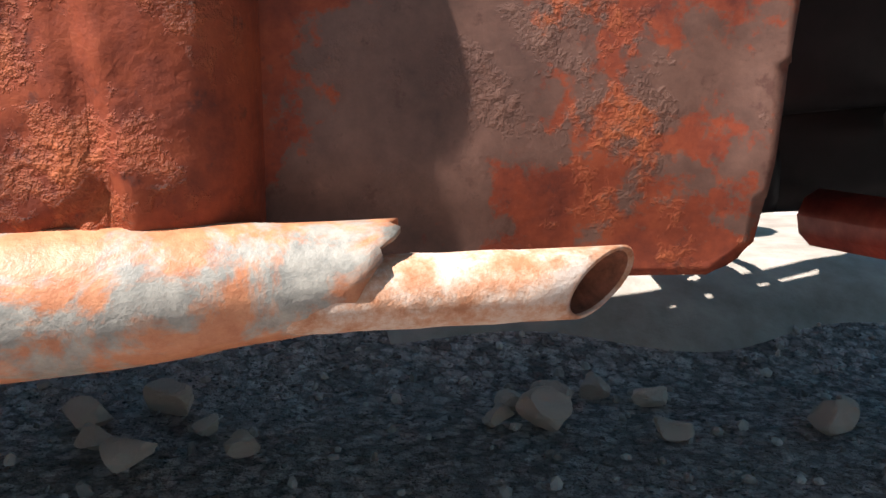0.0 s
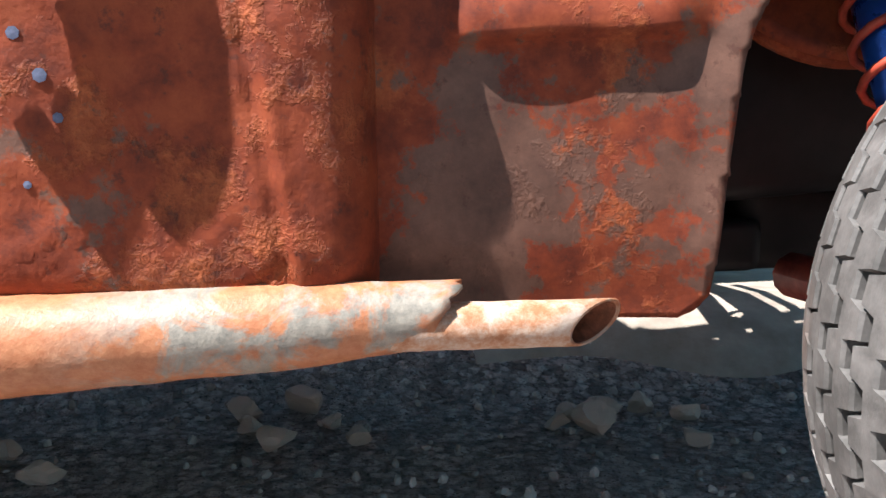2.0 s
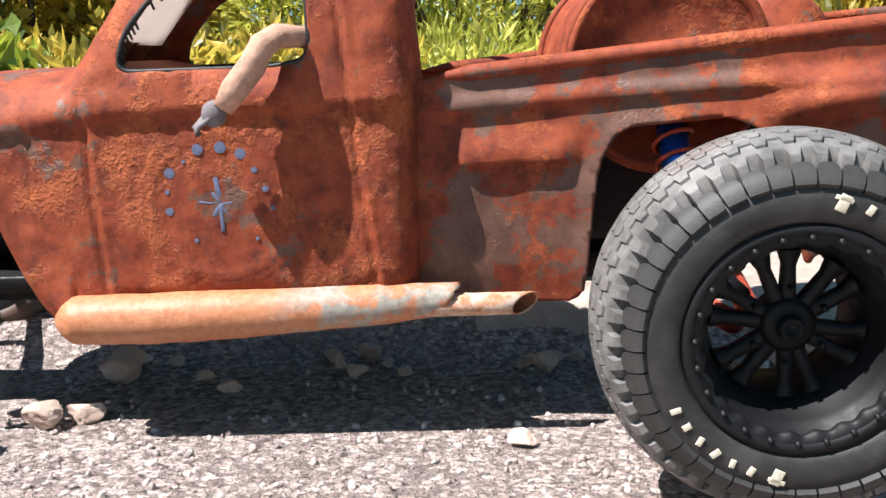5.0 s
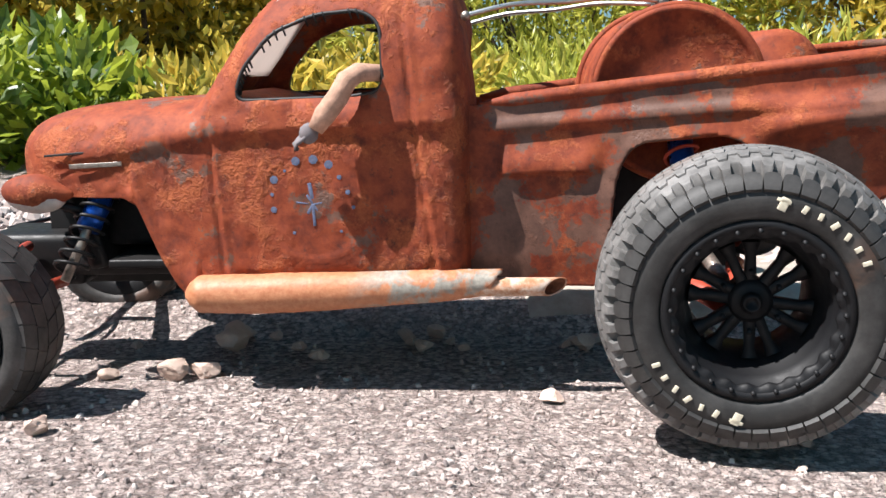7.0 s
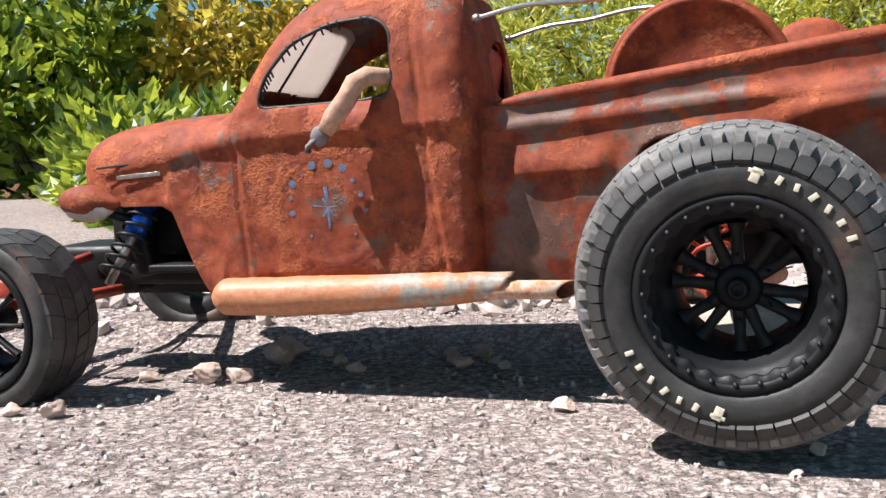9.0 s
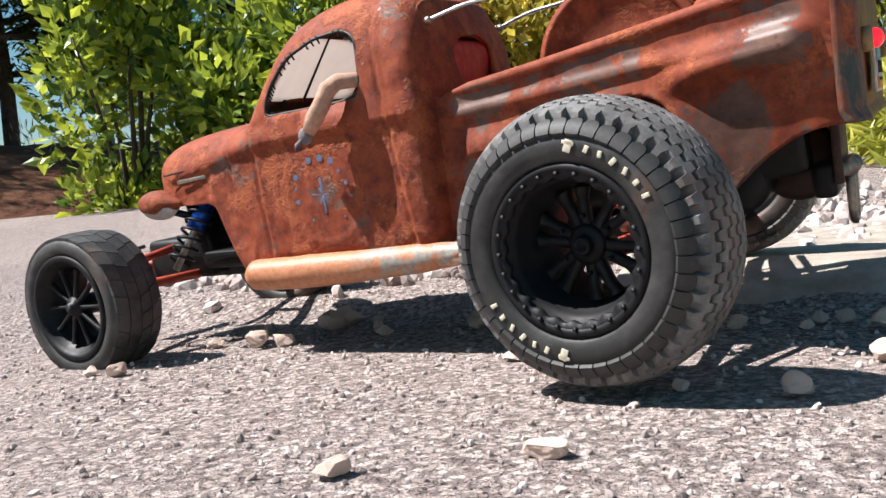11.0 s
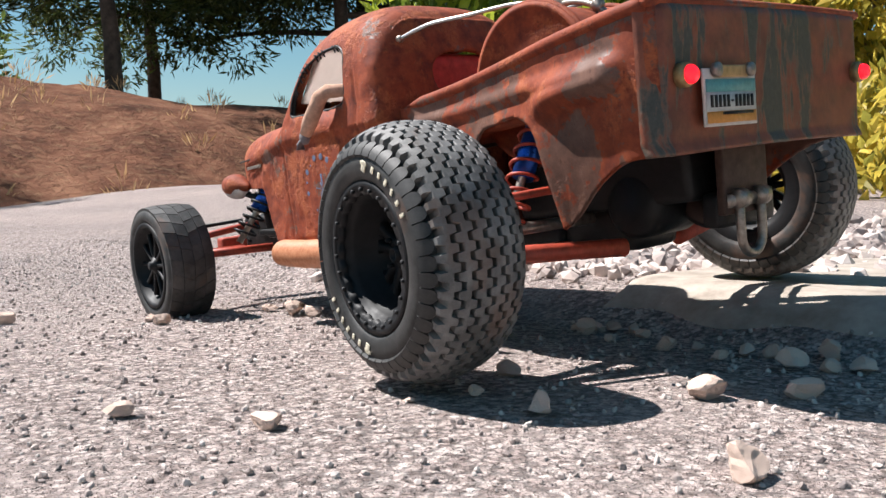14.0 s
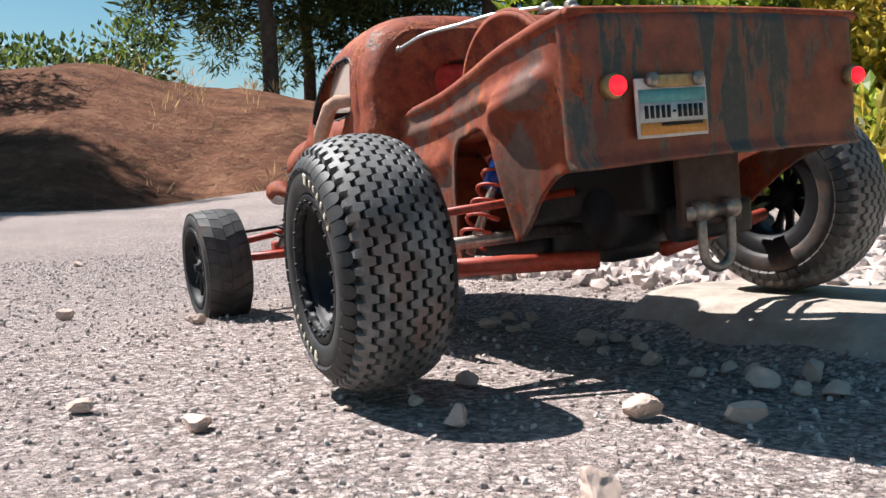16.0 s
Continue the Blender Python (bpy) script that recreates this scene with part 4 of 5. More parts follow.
for side in (-1, 1):
    arm = part("rear_lower_arm", tube([(0.146, side * 0.022, 0.044), (0.151, side * (0.105 if side < 0 else 0.122), 0.050)], [0.0050, 0.0038], 10), M_REDLINK, chassis, "orange-red suspension arm")
    part("rear_link", tube([(0.180, side * 0.022, 0.046), (0.156, side * (0.108 if side < 0 else 0.124), 0.052)], [0.0045, 0.0035], 10), M_REDLINK, chassis, "orange-red suspension arm")
    part("rear_upper_link", tube([(0.172, side * 0.026, 0.078), (0.156, side * 0.108, 0.074)], 0.0020, 8), M_REDLINK, chassis)
    part("drive_shaft", tube([(0.160, side * 0.020, 0.060), (0.151, side * 0.110, 0.060)], 0.0030, 8), M_STEEL, chassis)
    for name, x0, y0, z0, x1, y1, z1 in (("rear_shock", 0.150, 0.072, 0.054, 0.148, 0.038, 0.112), ("front_shock", -0.128, 0.056, 0.050, -0.114, 0.030, 0.092)):
        a, b = Vector((x0, side * y0, z0)), Vector((x1, side * y1, z1))
        shock = part(name, tube([a, b], 0.0022, 8), M_STEEL, chassis, "blue shock absorber with a coil spring")
        part("shock_body", tube([a.lerp(b, 0.5), a.lerp(b, 0.97)], 0.0055, 14), M_BLUE, shock, "bright blue anodised cylinder")
        d = (b - a).normalized()
        p = d.cross(Vector((1, 0, 0))).normalized()
        q = d.cross(p)
        pts = [a.lerp(b, 0.08 + 0.80 * k / 96) + 0.0072 * (math.cos(k * 0.46) * p + math.sin(k * 0.46) * q) for k in range(97)]
        part("spring", tube(pts, 0.0009, 6), M_REDLINK if name == "rear_shock" else M_BLACK, shock, "coil spring")
    # front arms: a flat red frame with cross webs
    arm = part("front_lower_arm", tube([(-0.190, side * 0.020, 0.040), (-0.168, side * 0.078, 0.043)], 0.0030, 8), M_REDLINK, chassis, "orange-red front suspension arm")
    part("arm_rail", tube([(-0.145, side * 0.020, 0.042), (-0.156, side * 0.078, 0.043)], 0.0030, 8), M_REDLINK, arm)
    part("arm_web", tube([(-0.182, side * 0.050, 0.041), (-0.155, side * 0.050, 0.042)], 0.0024, 8), M_REDLINK, arm)
    part("front_upper_arm", tube([(-0.160, side * 0.022, 0.060), (-0.162, side * 0.078, 0.054)], 0.0026, 8), M_REDLINK, chassis)
    part("steering_rod", tube([(-0.190, side * 0.018, 0.062), (-0.182, side * 0.080, 0.060)], 0.0013, 8), M_BLACK, chassis)
part("front_tower", box((0.010, 0.070, 0.050), (-0.126, 0, 0.075), (0, -12, 0), 0.003), M_BLACK, chassis)
part("front_block", box((0.050, 0.040, 0.026), (-0.160, 0, 0.052), (0, 0, 0), 0.004), M_BLACK, chassis)
part("engine_block", box((0.080, 0.052, 0.036), (-0.080, 0, 0.078), (0, 0, 0), 0.004), M_BLACK, chassis)
part("front_bumper", box((0.010, 0.060, 0.010), (-0.208, 0, 0.044), (0, 0, 0), 0.002), M_REDLINK, chassis)

# black box added to keep the gap behind the rear wheel opening dark
part("rear_case", box((0.105, 0.050, 0.046), (0.167, 0, 0.086), (0, -4, 0), 0.004), M_BLACK, chassis)
# black panel added to darken the see-through gap under the bonnet
part("inner_guard", box((0.085, 0.006, 0.050), (-0.115, 0, 0.062), (0, 0, 0), 0.001), M_BLACK, chassis)
part("hitch_plate", box((0.004, 0.036, 0.040), (0.2320, -0.002, 0.0800), (0, 0, 0), 0.001), plain("brown_plate", (0.050, 0.024, 0.016), 0.6, 0.2), chassis, "rusty brown hitch plate")

# shackle at the tail
pin = part("tow_shackle", tube([(0.233, -0.018, 0.0660), (0.233, 0.010, 0.0660)], 0.0032, 12), M_STEEL, truck, "worn steel tow shackle")
pts = []
for k in range(25):
    a = math.pi * k / 24
    pts.append((0.236, -0.003 - 0.0085 * math.cos(a), 0.0500 - 0.0080 * math.sin(a)))
pts = [(0.236, -0.0115, 0.068), (0.236, -0.0118, 0.058)] + pts + [(0.236, 0.0058, 0.058), (0.236, 0.0055, 0.068)]
part("bow", tube(pts, 0.0021, 10), M_STEEL, pin)
part("eye", tube([(0.236, -0.0145, 0.0668), (0.236, -0.0085, 0.0668)], 0.0044, 12), M_STEEL, pin)
part("eye", tube([(0.236, 0.0030, 0.0668), (0.236, 0.0085, 0.0668)], 0.0044, 12), M_STEEL, pin)

# ---- load in the bed ----
drum = part("drum", lathe([(0.0, -0.0285), (0.0345, -0.0285), (0.0352, -0.030), (0.0378, -0.0295), (0.0378, -0.0265), (0.0360, -0.024), (0.0360, 0.024), (0.0378, 0.026), (0.0378, 0.030), (0.0, 0.030)], 64, "Y"), M_DRUM)
tagged(drum, "rust-red steel drum lying across the truck bed", "drum")
drum.matrix_world = truck.matrix_world @ pose(0.147, -0.012, 0.1275)
small = part("small_tank", lathe([(0.0, -0.024), (0.016, -0.024), (0.0195, -0.020), (0.0195, 0.020), (0.016, 0.024), (0.0, 0.024)], 40, "Y"), M_DRUM)
tagged(small, "small rust-red tank behind the drum in the truck bed", "tank")
small.matrix_world = truck.matrix_world @ pose(0.194, -0.006, 0.1350)
for y in (-0.027, 0.027):
    hoop = part("rolled_rim", lathe([(0.0365, -0.0016), (0.0388, -0.0016), (0.0394, 0), (0.0388, 0.0016), (0.0365, 0.0016)], 64, "Y", closed=True), M_DRUM, drum, at=pose(0, y, 0))
strap = tagged(new("cable_strap"), "steel cable lashing with hooks over the drum", "cable")
strap.matrix_world = truck.matrix_world
for side in (-1, 1):
    pts = [(0.054, side * 0.044, 0.1625), (0.075, side * 0.040, 0.1670), (0.098, side * 0.033, 0.1680), (0.120, side * 0.022, 0.1700), (0.144, side * 0.012, 0.1685)]
    fine = [tuple(smooth_table(k / 30 * 4, [(i, p[c]) for i, p in enumerate(pts)]) for c in range(3)) for k in range(31)]
    cable = part("cable", tube(fine, 0.0011, 8), M_CABLE, strap, "twisted steel cable")
    part("end_ball", ball(0.0022, (0.0545, side * 0.044, 0.1625), sub=2), M_STEEL, cable)
pts = [(0.147 + 0.0388 * math.sin(a), -0.012, 0.1275 + 0.0388 * math.cos(a)) for a in [radians(k * 6 - 10) for k in range(22)]]
part("strap", tube(pts, 0.0016, 8), M_STEEL, strap)
for x, y, z in ((0.144, -0.010, 0.1680), (0.155, -0.004, 0.1670), (0.167, -0.012, 0.1620), (0.177, -0.012, 0.1540)):
    part("shackle_nut", lathe([(0.0, -0.003), (0.0030, -0.003), (0.0034, 0), (0.0030, 0.003), (0.0, 0.003)], 10, "Y"), M_STEEL, strap, at=pose(x, y, z, 20, 0, 30))

# ---- the driver doll: one plain mesh ----
bm = bmesh.new()
tube([(0.024, -0.034, 0.136), (0.0170, -0.056, 0.1392), (0.0095, -0.0640, 0.1395), (0.0050, -0.0670, 0.1365), (0.0015, -0.0685, 0.1300), (-0.0045, -0.0695, 0.1225), (-0.0085, -0.0700, 0.1165)], [0.0036, 0.0036, 0.0042, 0.0046, 0.0045, 0.0046, 0.0034], 14, bm)
n1 = len(bm.faces)
ball(0.0042, (-0.0115, -0.0690, 0.1150), (1.0, 0.7, 1.1), bm, 2)
for k in range(4):
    tube([(-0.0120 - 0.0010 * k, -0.0690 + 0.0012 * (k - 1.5), 0.1140), (-0.0165 - 0.0006 * k, -0.0690 + 0.0014 * (k - 1.5), 0.1110 - 0.0002 * k), (-0.0170, -0.0690 + 0.0014 * (k - 1.5), 0.1080)], 0.0010, 5, bm)
n2 = len(bm.faces)
ball(0.012, (0.026, -0.016, 0.118), (0.8, 1.3, 1.7), bm, 2)
ball(0.0085, (0.024, -0.018, 0.150), (1, 0.9, 1.1), bm, 2)
bmesh.ops.create_cone(bm, cap_ends=True, segments=20, radius1=0.0155, radius2=0.0150, depth=0.0012, matrix=pose(0.023, -0.018, 0.1565, 0, 8, 0))
bmesh.ops.create_cone(bm, cap_ends=True, segments=20, radius1=0.0090, radius2=0.0070, depth=0.0080, matrix=pose(0.024, -0.018, 0.1605, 0, 8, 0))
for i, f in enumerate(bm.faces):
    f.material_index = 0 if i < n1 else 1 if i < n2 else 2
doll = part("driver_doll", bm, M_SLEEVE)
doll.data.materials.append(M_GLOVE)
doll.data.materials.append(M_BLACK)
tagged(doll, "toy driver with one tan sleeve out of the truck window", "doll")
doll.matrix_world = truck.matrix_world


# ---- ground ----
def ground_height(x, y):
    """Flat road; a raised verge along the far side; a soft unevenness."""
    h = 0.0
    h += 0.017 * ease(0.295, 0.36, y + 0.02 * noise.noise(Vector((x * 4, 1, 2))))
    h += 0.10 * ease(0.9, 2.4, y)
    h += 0.0012 * noise.noise(Vector((x * 9, y * 9, 0.5))) * (1 - ease(0.6, 1.5, abs(y)))
    return h


def sheet():
    bm = bmesh.new()
    def ticks():
        out, v, s = [], 0.0, 0.012
        while v < 900:
            out.append(v)
            v += s
            if v > 0.6:
                s *= 1.22
        return out
    t = ticks()
    axis = [-v for v in reversed(t[1:])] + t
    grid = [[bm.verts.new((x + 0.1, y + 0.2, ground_height(x + 0.1, y + 0.2))) for y in axis] for x in axis]
    for a, b in zip(grid, grid[1:]):
        for k in range(len(axis) - 1):
            bm.faces.new((a[k], b[k], b[k + 1], a[k + 1]))
    return bm


ground = tagged(part("ground", sheet(), M_GROUND), "worn grey-pink asphalt road with exposed stones", "road", kind="structure")


def pebble(seed, sub=2):
    rng = random.Random(seed)
    bm = ball(1.0, sub=3)
    cuts = [(Vector((rng.uniform(-1, 1), rng.uniform(-1, 1), rng.uniform(-1, 1))).normalized(), rng.uniform(0.42, 0.72)) for _ in range(8)]
    for v in bm.verts:
        for n, d in cuts:
            k = v.co.dot(n)
            if k > d:
                v.co -= n * (k - d)
        v.co += v.co.normalized() * (0.10 * noise.noise(v.co * 2.3 + Vector((seed * 3.1, 0, 0))) + 0.035 * noise.noise(v.co * 7 + Vector((seed, 2, 0))))
    me = bpy.data.meshes.new("pebble")
    bm.to_mesh(me)
    bm.free()
    me.materials.append(M_STONE)
    return me


PEBBLES = [pebble(k) for k in range(9)]


def put_pebble(x, y, size, k, flat=0.7, turn=0.0, stretch=1.25):
    ob = new("pebble", PEBBLES[k % 9])
    ob.matrix_world = pose(x, y, ground_height(x, y) + size * flat * 0.42, 0, 0, turn) @ Matrix.Diagonal((size * 0.5 * stretch, size * 0.5, size * 0.5 * flat, 1))
    return tagged(ob, "small angular pinkish limestone pebble lying on the asphalt", "pebble", "pebbles on the road")


for k, (x, y, s) in enumerate((
        (0.161, 0.05, 0.013), (0.103, 0.017, 0.011), (-0.201, 0.064, 0.012), (-0.721, 0.167, 0.012), (-0.133, 0.134, 0.008), (0.17, 0.108, 0.0045), (0.181, 0.135, 0.0074), (0.221, 0.129, 0.0125),
        (0.248, 0.194, 0.0157), (0.274, 0.223, 0.0141), (0.272, 0.281, 0.0134), (0.248, 0.297, 0.0164), (0.176, 0.271, 0.0109), (0.187, 0.282, 0.0069), (0.214, 0.282, 0.0097), (0.26, 0.275, 0.0123),
        (0.244, 0.267, 0.0155), (0.114, 0.282, 0.0127), (0.139, 0.273, 0.0085), (0.122, 0.299, 0.0096), (0.144, 0.293, 0.0093), (0.209, 0.267, 0.0081), (0.311, 0.117, 0.0157), (0.163, 0.171, 0.0126),
        (0.225, 0.287, 0.011), (0.021, 0.285, 0.0108), (0.111, 0.295, 0.0081), (-0.073, 0.221, 0.0127), (-0.117, 0.216, 0.0102), (-0.111, 0.132, 0.011), (0.09, 0.187, 0.0109), (-0.024, 0.256, 0.0094),
        (-0.074, 0.294, 0.0178), (-0.056, 0.298, 0.009), (-0.036, 0.27, 0.0091), (0.029, 0.276, 0.0119), (0.05, 0.279, 0.0083), (-0.126, 0.274, 0.0071), (0.035, 0.305, 0.0132), (0.018, 0.299, 0.0108),
        (0.043, 0.293, 0.0074), (-0.074, 0.276, 0.0217), (0.133, 0.301, 0.0089), (0.105, 0.287, 0.0084), (-0.086, 0.216, 0.0159),
)):
    put_pebble(x, y, s, k, 0.62 + 0.25 * ((k * 7) % 5) / 5, k * 47)

# loose gravel along the verge
def gravel(name, count, area, sizes, seed, mat=M_GRAVEL):
    rng = random.Random(seed)
    verts, faces = [], []
    base = bmesh.new()
    bmesh.ops.create_icosphere(base, subdivisions=1, radius=1.0)
    bv = [v.co.copy() for v in base.verts]
    bf = [[v.index for v in f.verts] for f in base.faces]
    base.free()
    for _ in range(count):
        x, y = area(rng)
        s = rng.uniform(*sizes) * 0.5
        m = pose(x, y, ground_height(x, y) + s * 0.35, rng.uniform(0, 360), rng.uniform(0, 360), rng.uniform(0, 360)) @ Matrix.Diagonal((s * rng.uniform(0.9, 1.5), s, s * rng.uniform(0.55, 0.9), 1))
        o = len(verts)
        verts += [tuple(m @ (v * rng.uniform(0.82, 1.15))) for v in bv]
        faces += [[i + o for i in f] for f in bf]
    me = bpy.data.meshes.new(name)
    me.from_pydata(verts, [], faces)
    me.materials.append(mat)
    return tagged(new(name, me), "loose pale pink limestone gravel", "gravel", kind="stuff")


gravel("verge_gravel", 3600, lambda r: (r.uniform(-0.55, 0.9), 0.45 + abs(r.gauss(0, 0.33))), (0.006, 0.020), 5)
gravel("gravel_heap", 700, lambda r: (r.gauss(-0.13, 0.10), r.gauss(0.455, 0.04)), (0.005, 0.016), 6)
gravel("road_grit", 9000, lambda r: (r.uniform(-0.9, 0.55), r.uniform(-0.35, 0.40)), (0.0010, 0.0034), 7)

# concrete slab under the far rear wheel
bm = bmesh.new()
rows = []
for i in range(41):
    x = 0.085 + 0.285 * i / 40
    row = []
    for j in range(25):
        v = j / 24
        y = 0.325 + 0.02 * noise.noise(Vector((x * 14, 0, 5))) * (1 - v) + 0.34 * v
        z = ground_height(x, y) + 0.0035 + 0.004 * ease(0, 0.12, v) + 0.0008 * noise.noise(Vector((x * 40, y * 40, 1)))
        if j == 0 or i in (0, 40):
            z = ground_height(x, y) - 0.002
        row.append(bm.verts.new((x, y, z)))
    rows.append(row)
for a, b in zip(rows, rows[1:]):
    for k in range(24):
        bm.faces.new((a[k], b[k], b[k + 1], a[k + 1]))
tagged(part("concrete_slab", bm, M_SLAB), "pale worn concrete slab beside the road", "slab", kind="structure")


# ---- bank in the distance ----
def polar(az, d):
    """Place at az degrees, turned from the road's far direction towards the bushes."""
    return Vector((0.5 - d * math.cos(radians(az)), -0.07 + d * math.sin(radians(az)), 0))


def bank():
    bm = bmesh.new()
    rows = []
    for i in range(121):
        az = -40 + 130 * i / 120
        row = []
        for j in range(40):
            d = 4.8 + 0.28 * j + 0.012 * j * j + 0.35 * math.sin(i * 0.11) + 1.5 * ease(25, 60, az)
            p = polar(az, d)
            top = 1.02 - 0.30 * ease(10, 34, az)
            h = top * ease(0, 11, j + 1.4 * noise.noise(Vector((i * 0.12, 3, 1)))) + 0.015 * j
            h += 0.10 * noise.noise(Vector((p.x * 0.9, p.y * 0.9, 2))) * min(1, j / 6) + 0.035 * noise.noise(Vector((p.x * 4, p.y * 4, 5))) * min(1, j / 3)
            row.append(bm.verts.new((p.x, p.y, h - 0.02)))
        rows.append(row)
    for a, b in zip(rows, rows[1:]):
        for k in range(39):
            bm.faces.new((a[k], b[k], b[k + 1], a[k + 1]))
    bmesh.ops.recalc_face_normals(bm, faces=bm.faces)
    return bm


tagged(part("bank", bank(), M_BANK), "dry reddish earth bank with parched grass", "bank", kind="structure")


def leaf_mesh(name, mat, clumps, leaf_len, leaf_wide, seed, droop=0.3, up=0.4):
    """Many single leaves, scattered in clumps (middle, radius, count)."""
    rng = random.Random(seed)
    verts, faces = [], []
    for c, rad, count in clumps:
        for _ in range(count):
            d = Vector((rng.gauss(0, 1), rng.gauss(0, 1), rng.gauss(0, 1))).normalized()
            p = Vector(c) + d * rad * rng.uniform(0.35, 1.0) ** 0.6
            way = (d + Vector((rng.uniform(-.9, .9), rng.uniform(-.9, .9), rng.uniform(-.6, .9) + up))).normalized()
            side = way.cross(Vector((rng.uniform(-1, 1), rng.uniform(-1, 1), rng.uniform(-1, 1)))).normalized()
            nrm = way.cross(side)
            s = rng.uniform(0.6, 1.15)
            L, W = leaf_len * s, leaf_wide * s
            o = len(verts)
            verts += [tuple(p), tuple(p + way * L * 0.45 + side * W - nrm * W * 0.3), tuple(p + way * L - nrm * L * droop * 0.4), tuple(p + way * L * 0.45 - side * W - nrm * W * 0.3), tuple(p + way * L * 0.5)]
            faces += [[o, o + 1, o + 4], [o + 1, o + 2, o + 4], [o + 2, o + 3, o + 4], [o + 3, o, o + 4]]
    me = bpy.data.meshes.new(name)
    me.from_pydata(verts, [], faces)
    me.materials.append(mat)
    return me


def bush(name, base, clumps, mat, leaf_len, leaf_wide, seed, label):
    rng = random.Random(seed + 50)
    root = tagged(new(name), label, "bush")
    root.location = base
    b = Vector(base)
    crown = new("crown", leaf_mesh("crown", mat, [(Vector(c) - b, r, n) for c, r, n in clumps], leaf_len, leaf_wide, seed))
    crown.parent = root
    bm = bmesh.new()
    for c, r, n in clumps[::6]:
        c = Vector(c) - b
        tube([(c.x * 0.15, c.y * 0.15, -0.05), (c.x * 0.5, c.y * 0.5, c.z * 0.5), tuple(c)], [0.014, 0.009, 0.003], 6, bm)
    part("stem", bm, M_BARK, root)
    return root


def clump_cloud(az0, az1, d, depth, z0, z1, count, rad, leaves, seed):
    rng = random.Random(seed)
    out = []
    for _ in range(count):
        p = polar(rng.uniform(az0, az1), d + rng.uniform(0, depth))
        z = z0 + (z1 - z0) * rng.random()
        out.append(((p.x, p.y, z), rad * rng.uniform(0.6, 1.25), leaves))
    return out


for name, a0, a1, d, dep, z0, z1, cnt, rad, lv, mat, ll, lw, label in (
        ("laurel_bush", 36.5, 43, 3.5, 0.5, 0.12, 1.20, 46, 0.13, 62, M_LAUREL, 0.070, 0.021, "tall glossy green laurel bush"),
        ("laurel_bush", 44, 53, 3.3, 0.6, 0.10, 0.80, 60, 0.13, 62, M_LAUREL, 0.070, 0.021, "broad glossy green laurel bush"),
        ("golden_bush", 53.5, 73, 3.3, 0.6, 0.0, 0.80, 280, 0.12, 70, M_GOLD, 0.055, 0.017, "dense yellow-green sunlit shrub beside the road"),
        ("fine_shrub", 73, 100, 3.0, 0.7, 0.0, 0.9, 330, 0.14, 90, M_FINE, 0.05, 0.007, "feathery yellow-green shrub beside the road"),
        ("golden_bush", 100, 125, 2.9, 0.6, 0.0, 0.9, 260, 0.14, 75, M_GOLD, 0.06, 0.012, "dense yellow-green sunlit shrub beside the road")):
    mid = polar((a0 + a1) / 2, d + dep / 2)
    bush(name, (mid.x, mid.y, 0.05), clump_cloud(a0, a1, d, dep, z0, z1, cnt, rad, lv, len(name) + int(a0)), mat, ll, lw, int(a0), label)


def pine(az, d, height, lean, spread, seed, low=0.5):
    rng = random.Random(seed)
    p = polar(az, d)
    root = tagged(new("pine_tree"), "tall pine with a bare dark trunk and ragged crown", "tree")
    root.location = (p.x, p.y, 0.3)
    bm = bmesh.new()
    trunk = [(lean * (k / 8) ** 1.3 * height * 0.4, 0.06 * math.sin(k), height * k / 8) for k in range(9)]
    tube(trunk, [0.10 * (1 - 0.75 * k / 8) for k in range(9)], 10, bm)
    clumps = []
    for k in range(22):
        u = low + (1 - low) * k / 22
        base = Vector((lean * u**1.3 * height * 0.4, 0, height * u))
        a = rng.uniform(0, 6.28)
        L = spread * (1.1 - 0.6 * (u - low) / (1 - low)) * rng.uniform(0.7, 1.1)
        tip = base + Vector((math.cos(a) * L, math.sin(a) * L, L * rng.uniform(-0.15, 0.35)))
        tube([base, base.lerp(tip, 0.5) + Vector((0, 0, 0.08)), tip], [0.045, 0.03, 0.012], 6, bm)
        for q in range(6):
            c = base.lerp(tip, 0.35 + 0.13 * q) + Vector((rng.gauss(0, 0.22), rng.gauss(0, 0.22), rng.gauss(0.06, 0.14)))
            clumps.append((c, rng.uniform(0.28, 0.48), 340))
    part("trunk", bm, M_BARK, root)
    crown = new("crown", leaf_mesh("crown", M_PINE, clumps, 0.14, 0.015, seed, 0.2, 0.1))
    crown.parent = root
    return root


pine(21.3, 10.0, 5.4, -0.10, 1.9, 1, 0.33)
pine(23.6, 12.5, 5.6, 0.02, 1.7, 2, 0.34)
pine(34.5, 10.5, 5.6, 0.12, 2.1, 3, 0.30)
pine(36, 11.5, 5.6, 0.05, 2.3, 4, 0.26)
pine(48, 15, 4.6, 0.05, 1.6, 5, 0.30)
# unseen pine added left of the view; its shade lies on the bank and the road
pine(-10, 8.0, 5.2, 0.05, 1.7, 6, 0.34)

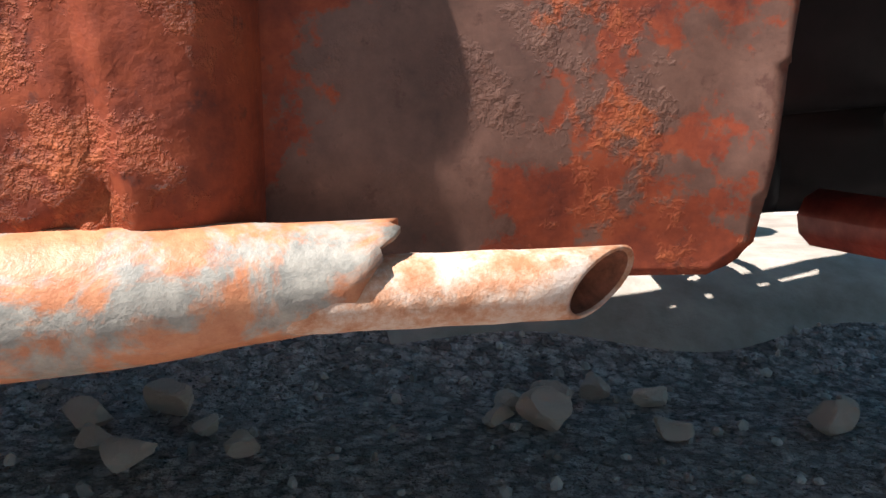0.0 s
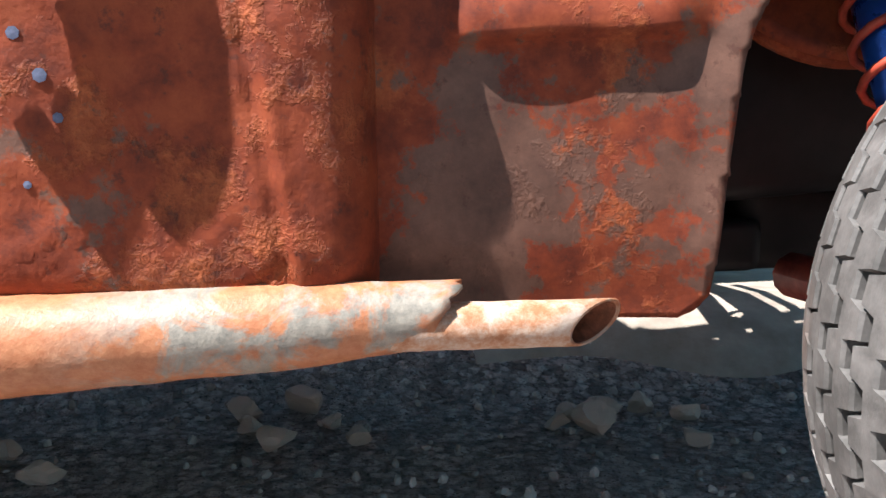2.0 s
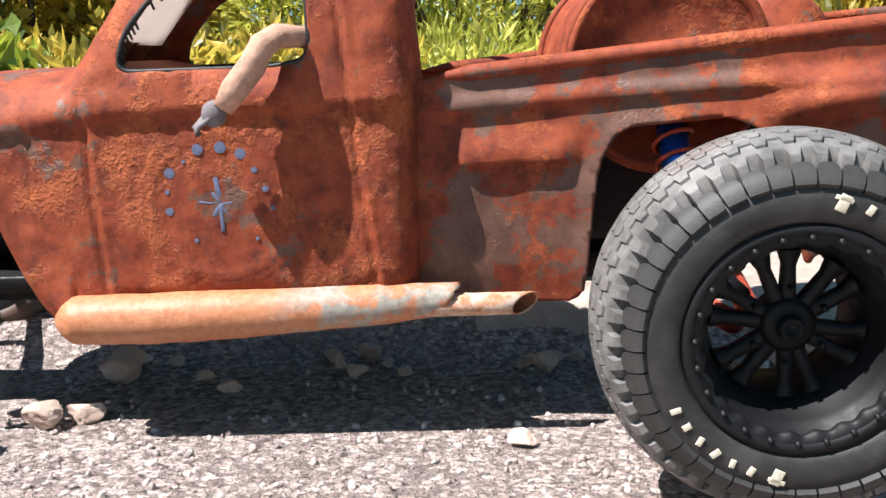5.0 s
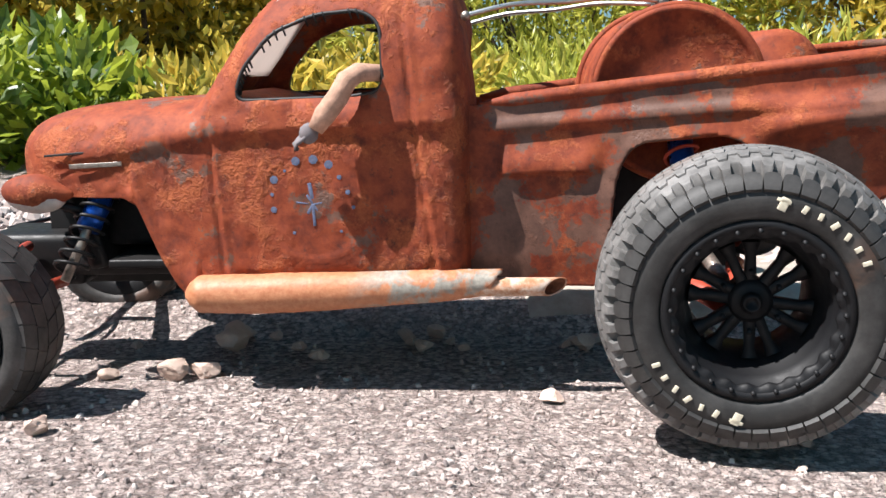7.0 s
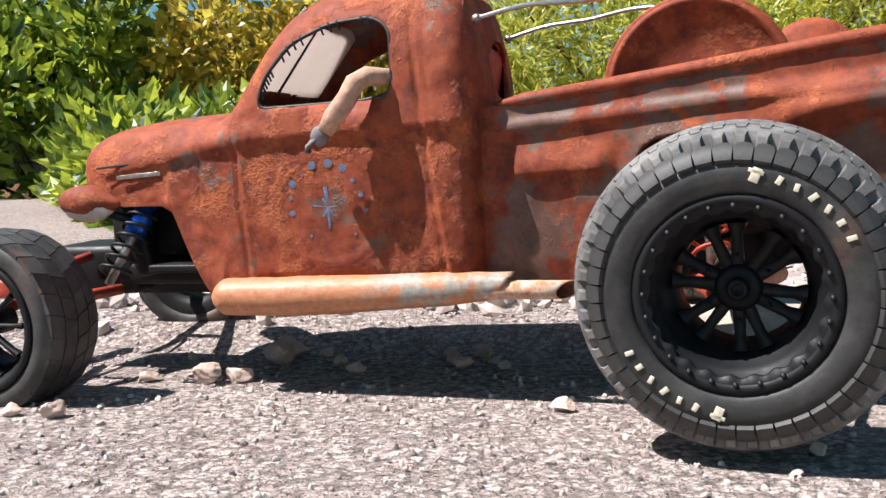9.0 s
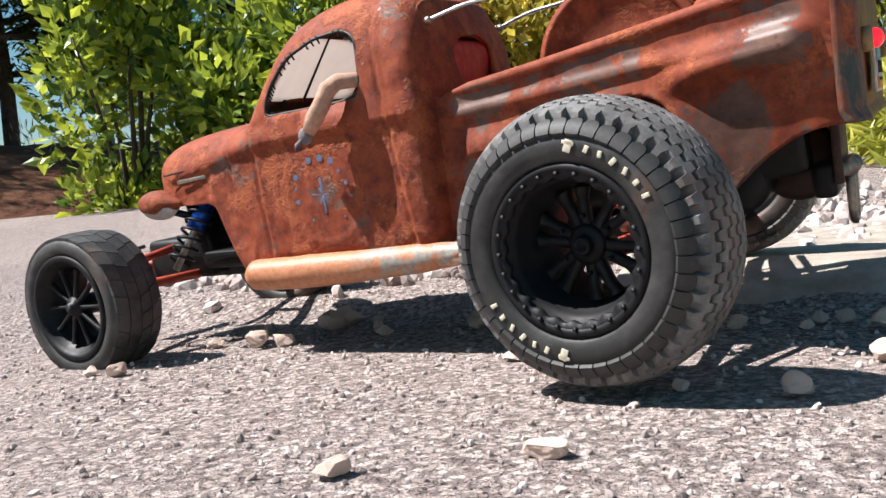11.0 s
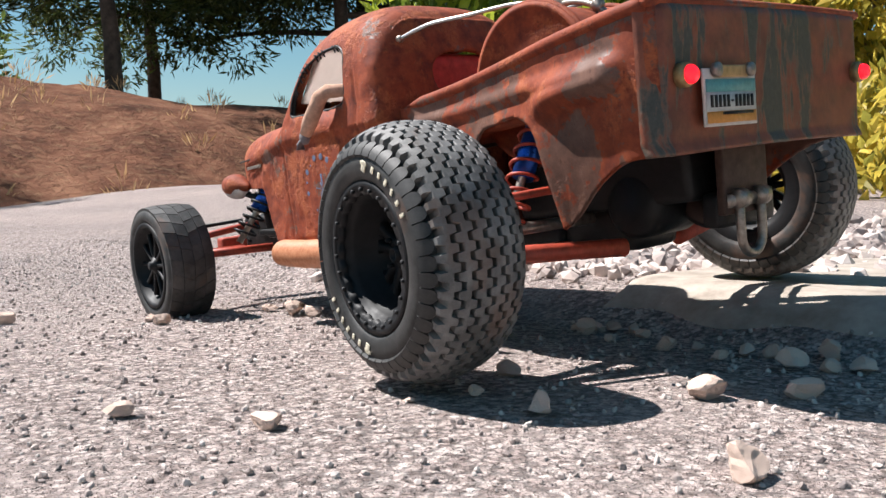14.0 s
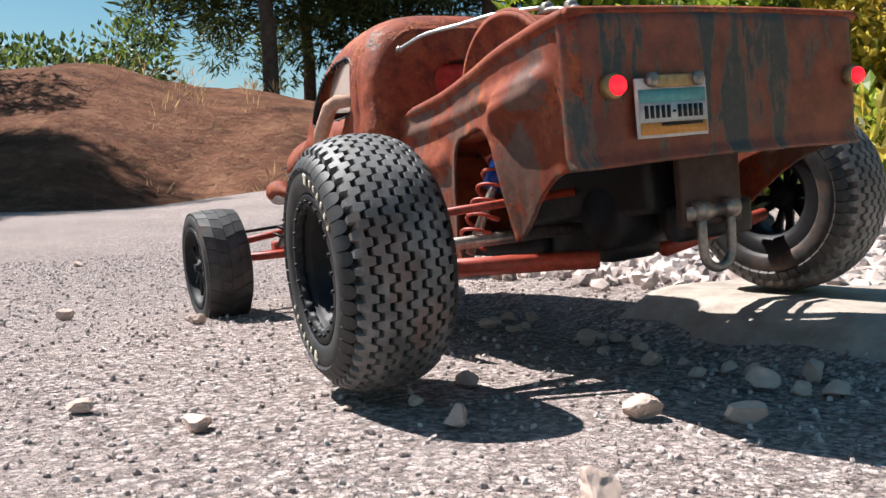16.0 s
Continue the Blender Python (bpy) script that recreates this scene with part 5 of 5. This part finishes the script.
pole_at = polar(41, 9.5)
tagged(part("lamp_pole", lathe([(0.0, -0.2), (0.06, -0.2), (0.055, 3.0), (0.045, 6.5), (0.0, 6.5)], 16, "Z"), M_POLE, at=pose(pole_at.x, pole_at.y, 0)), "plain grey metal lamp pole", "pole")


# dry tufts on the bank
rng = random.Random(77)
tufts = []
for _ in range(110):
    az, j = rng.uniform(-30, 60), rng.uniform(0.4, 14)
    p = polar(az, 5.0 + 0.28 * j + 0.012 * j * j + 1.5 * ease(25, 60, az))
    top = 1.02 - 0.30 * ease(10, 34, az)
    tufts.append(((p.x, p.y, top * ease(0, 11, j) + 0.015 * j + 0.02), rng.uniform(0.05, 0.16), 26))
tagged(new("dry_tufts", leaf_mesh("dry_tufts", M_DRY, tufts, 0.10, 0.006, 78, 0.2, 1.2)), "parched straw-coloured grass tufts", "grass", kind="stuff")
dark = []
for _ in range(60):
    p = polar(rng.uniform(4, 15), rng.uniform(9.5, 12))
    dark.append(((p.x, p.y, rng.uniform(1.0, 1.55)), rng.uniform(0.2, 0.35), 90))
bush("hedge", tuple(polar(10, 10.5) + Vector((0, 0, 0.9))), dark, M_HEDGE, 0.09, 0.024, 91, "dark green hedge on top of the bank")


# low growth in front of the shrubs
for name, a0, a1, d, dep, z1, cnt, mat, ll, lw, label in (
        ("low_shrub", 47, 57, 1.9, 1.2, 0.24, 150, M_LAUREL, 0.05, 0.014, "low green weeds at the foot of the bushes"),
        ("low_shrub", 56, 76, 1.75, 1.5, 0.22, 170, M_GOLD, 0.045, 0.010, "low yellow-green weeds beside the road"),
        ("low_shrub", 76, 100, 1.6, 1.4, 0.24, 190, M_FINE, 0.05, 0.006, "low feathery weeds beside the road"),
        ("low_shrub", 100, 124, 1.6, 1.3, 0.24, 160, M_GOLD, 0.045, 0.010, "low yellow-green weeds beside the road")):
    mid = polar((a0 + a1) / 2, d + dep / 2)
    bush(name, (mid.x, mid.y, 0.03), clump_cloud(a0, a1, d, dep, 0.03, z1, cnt, 0.10, 70, int(a0) + 3), mat, ll, lw, int(a0) + 9, label)
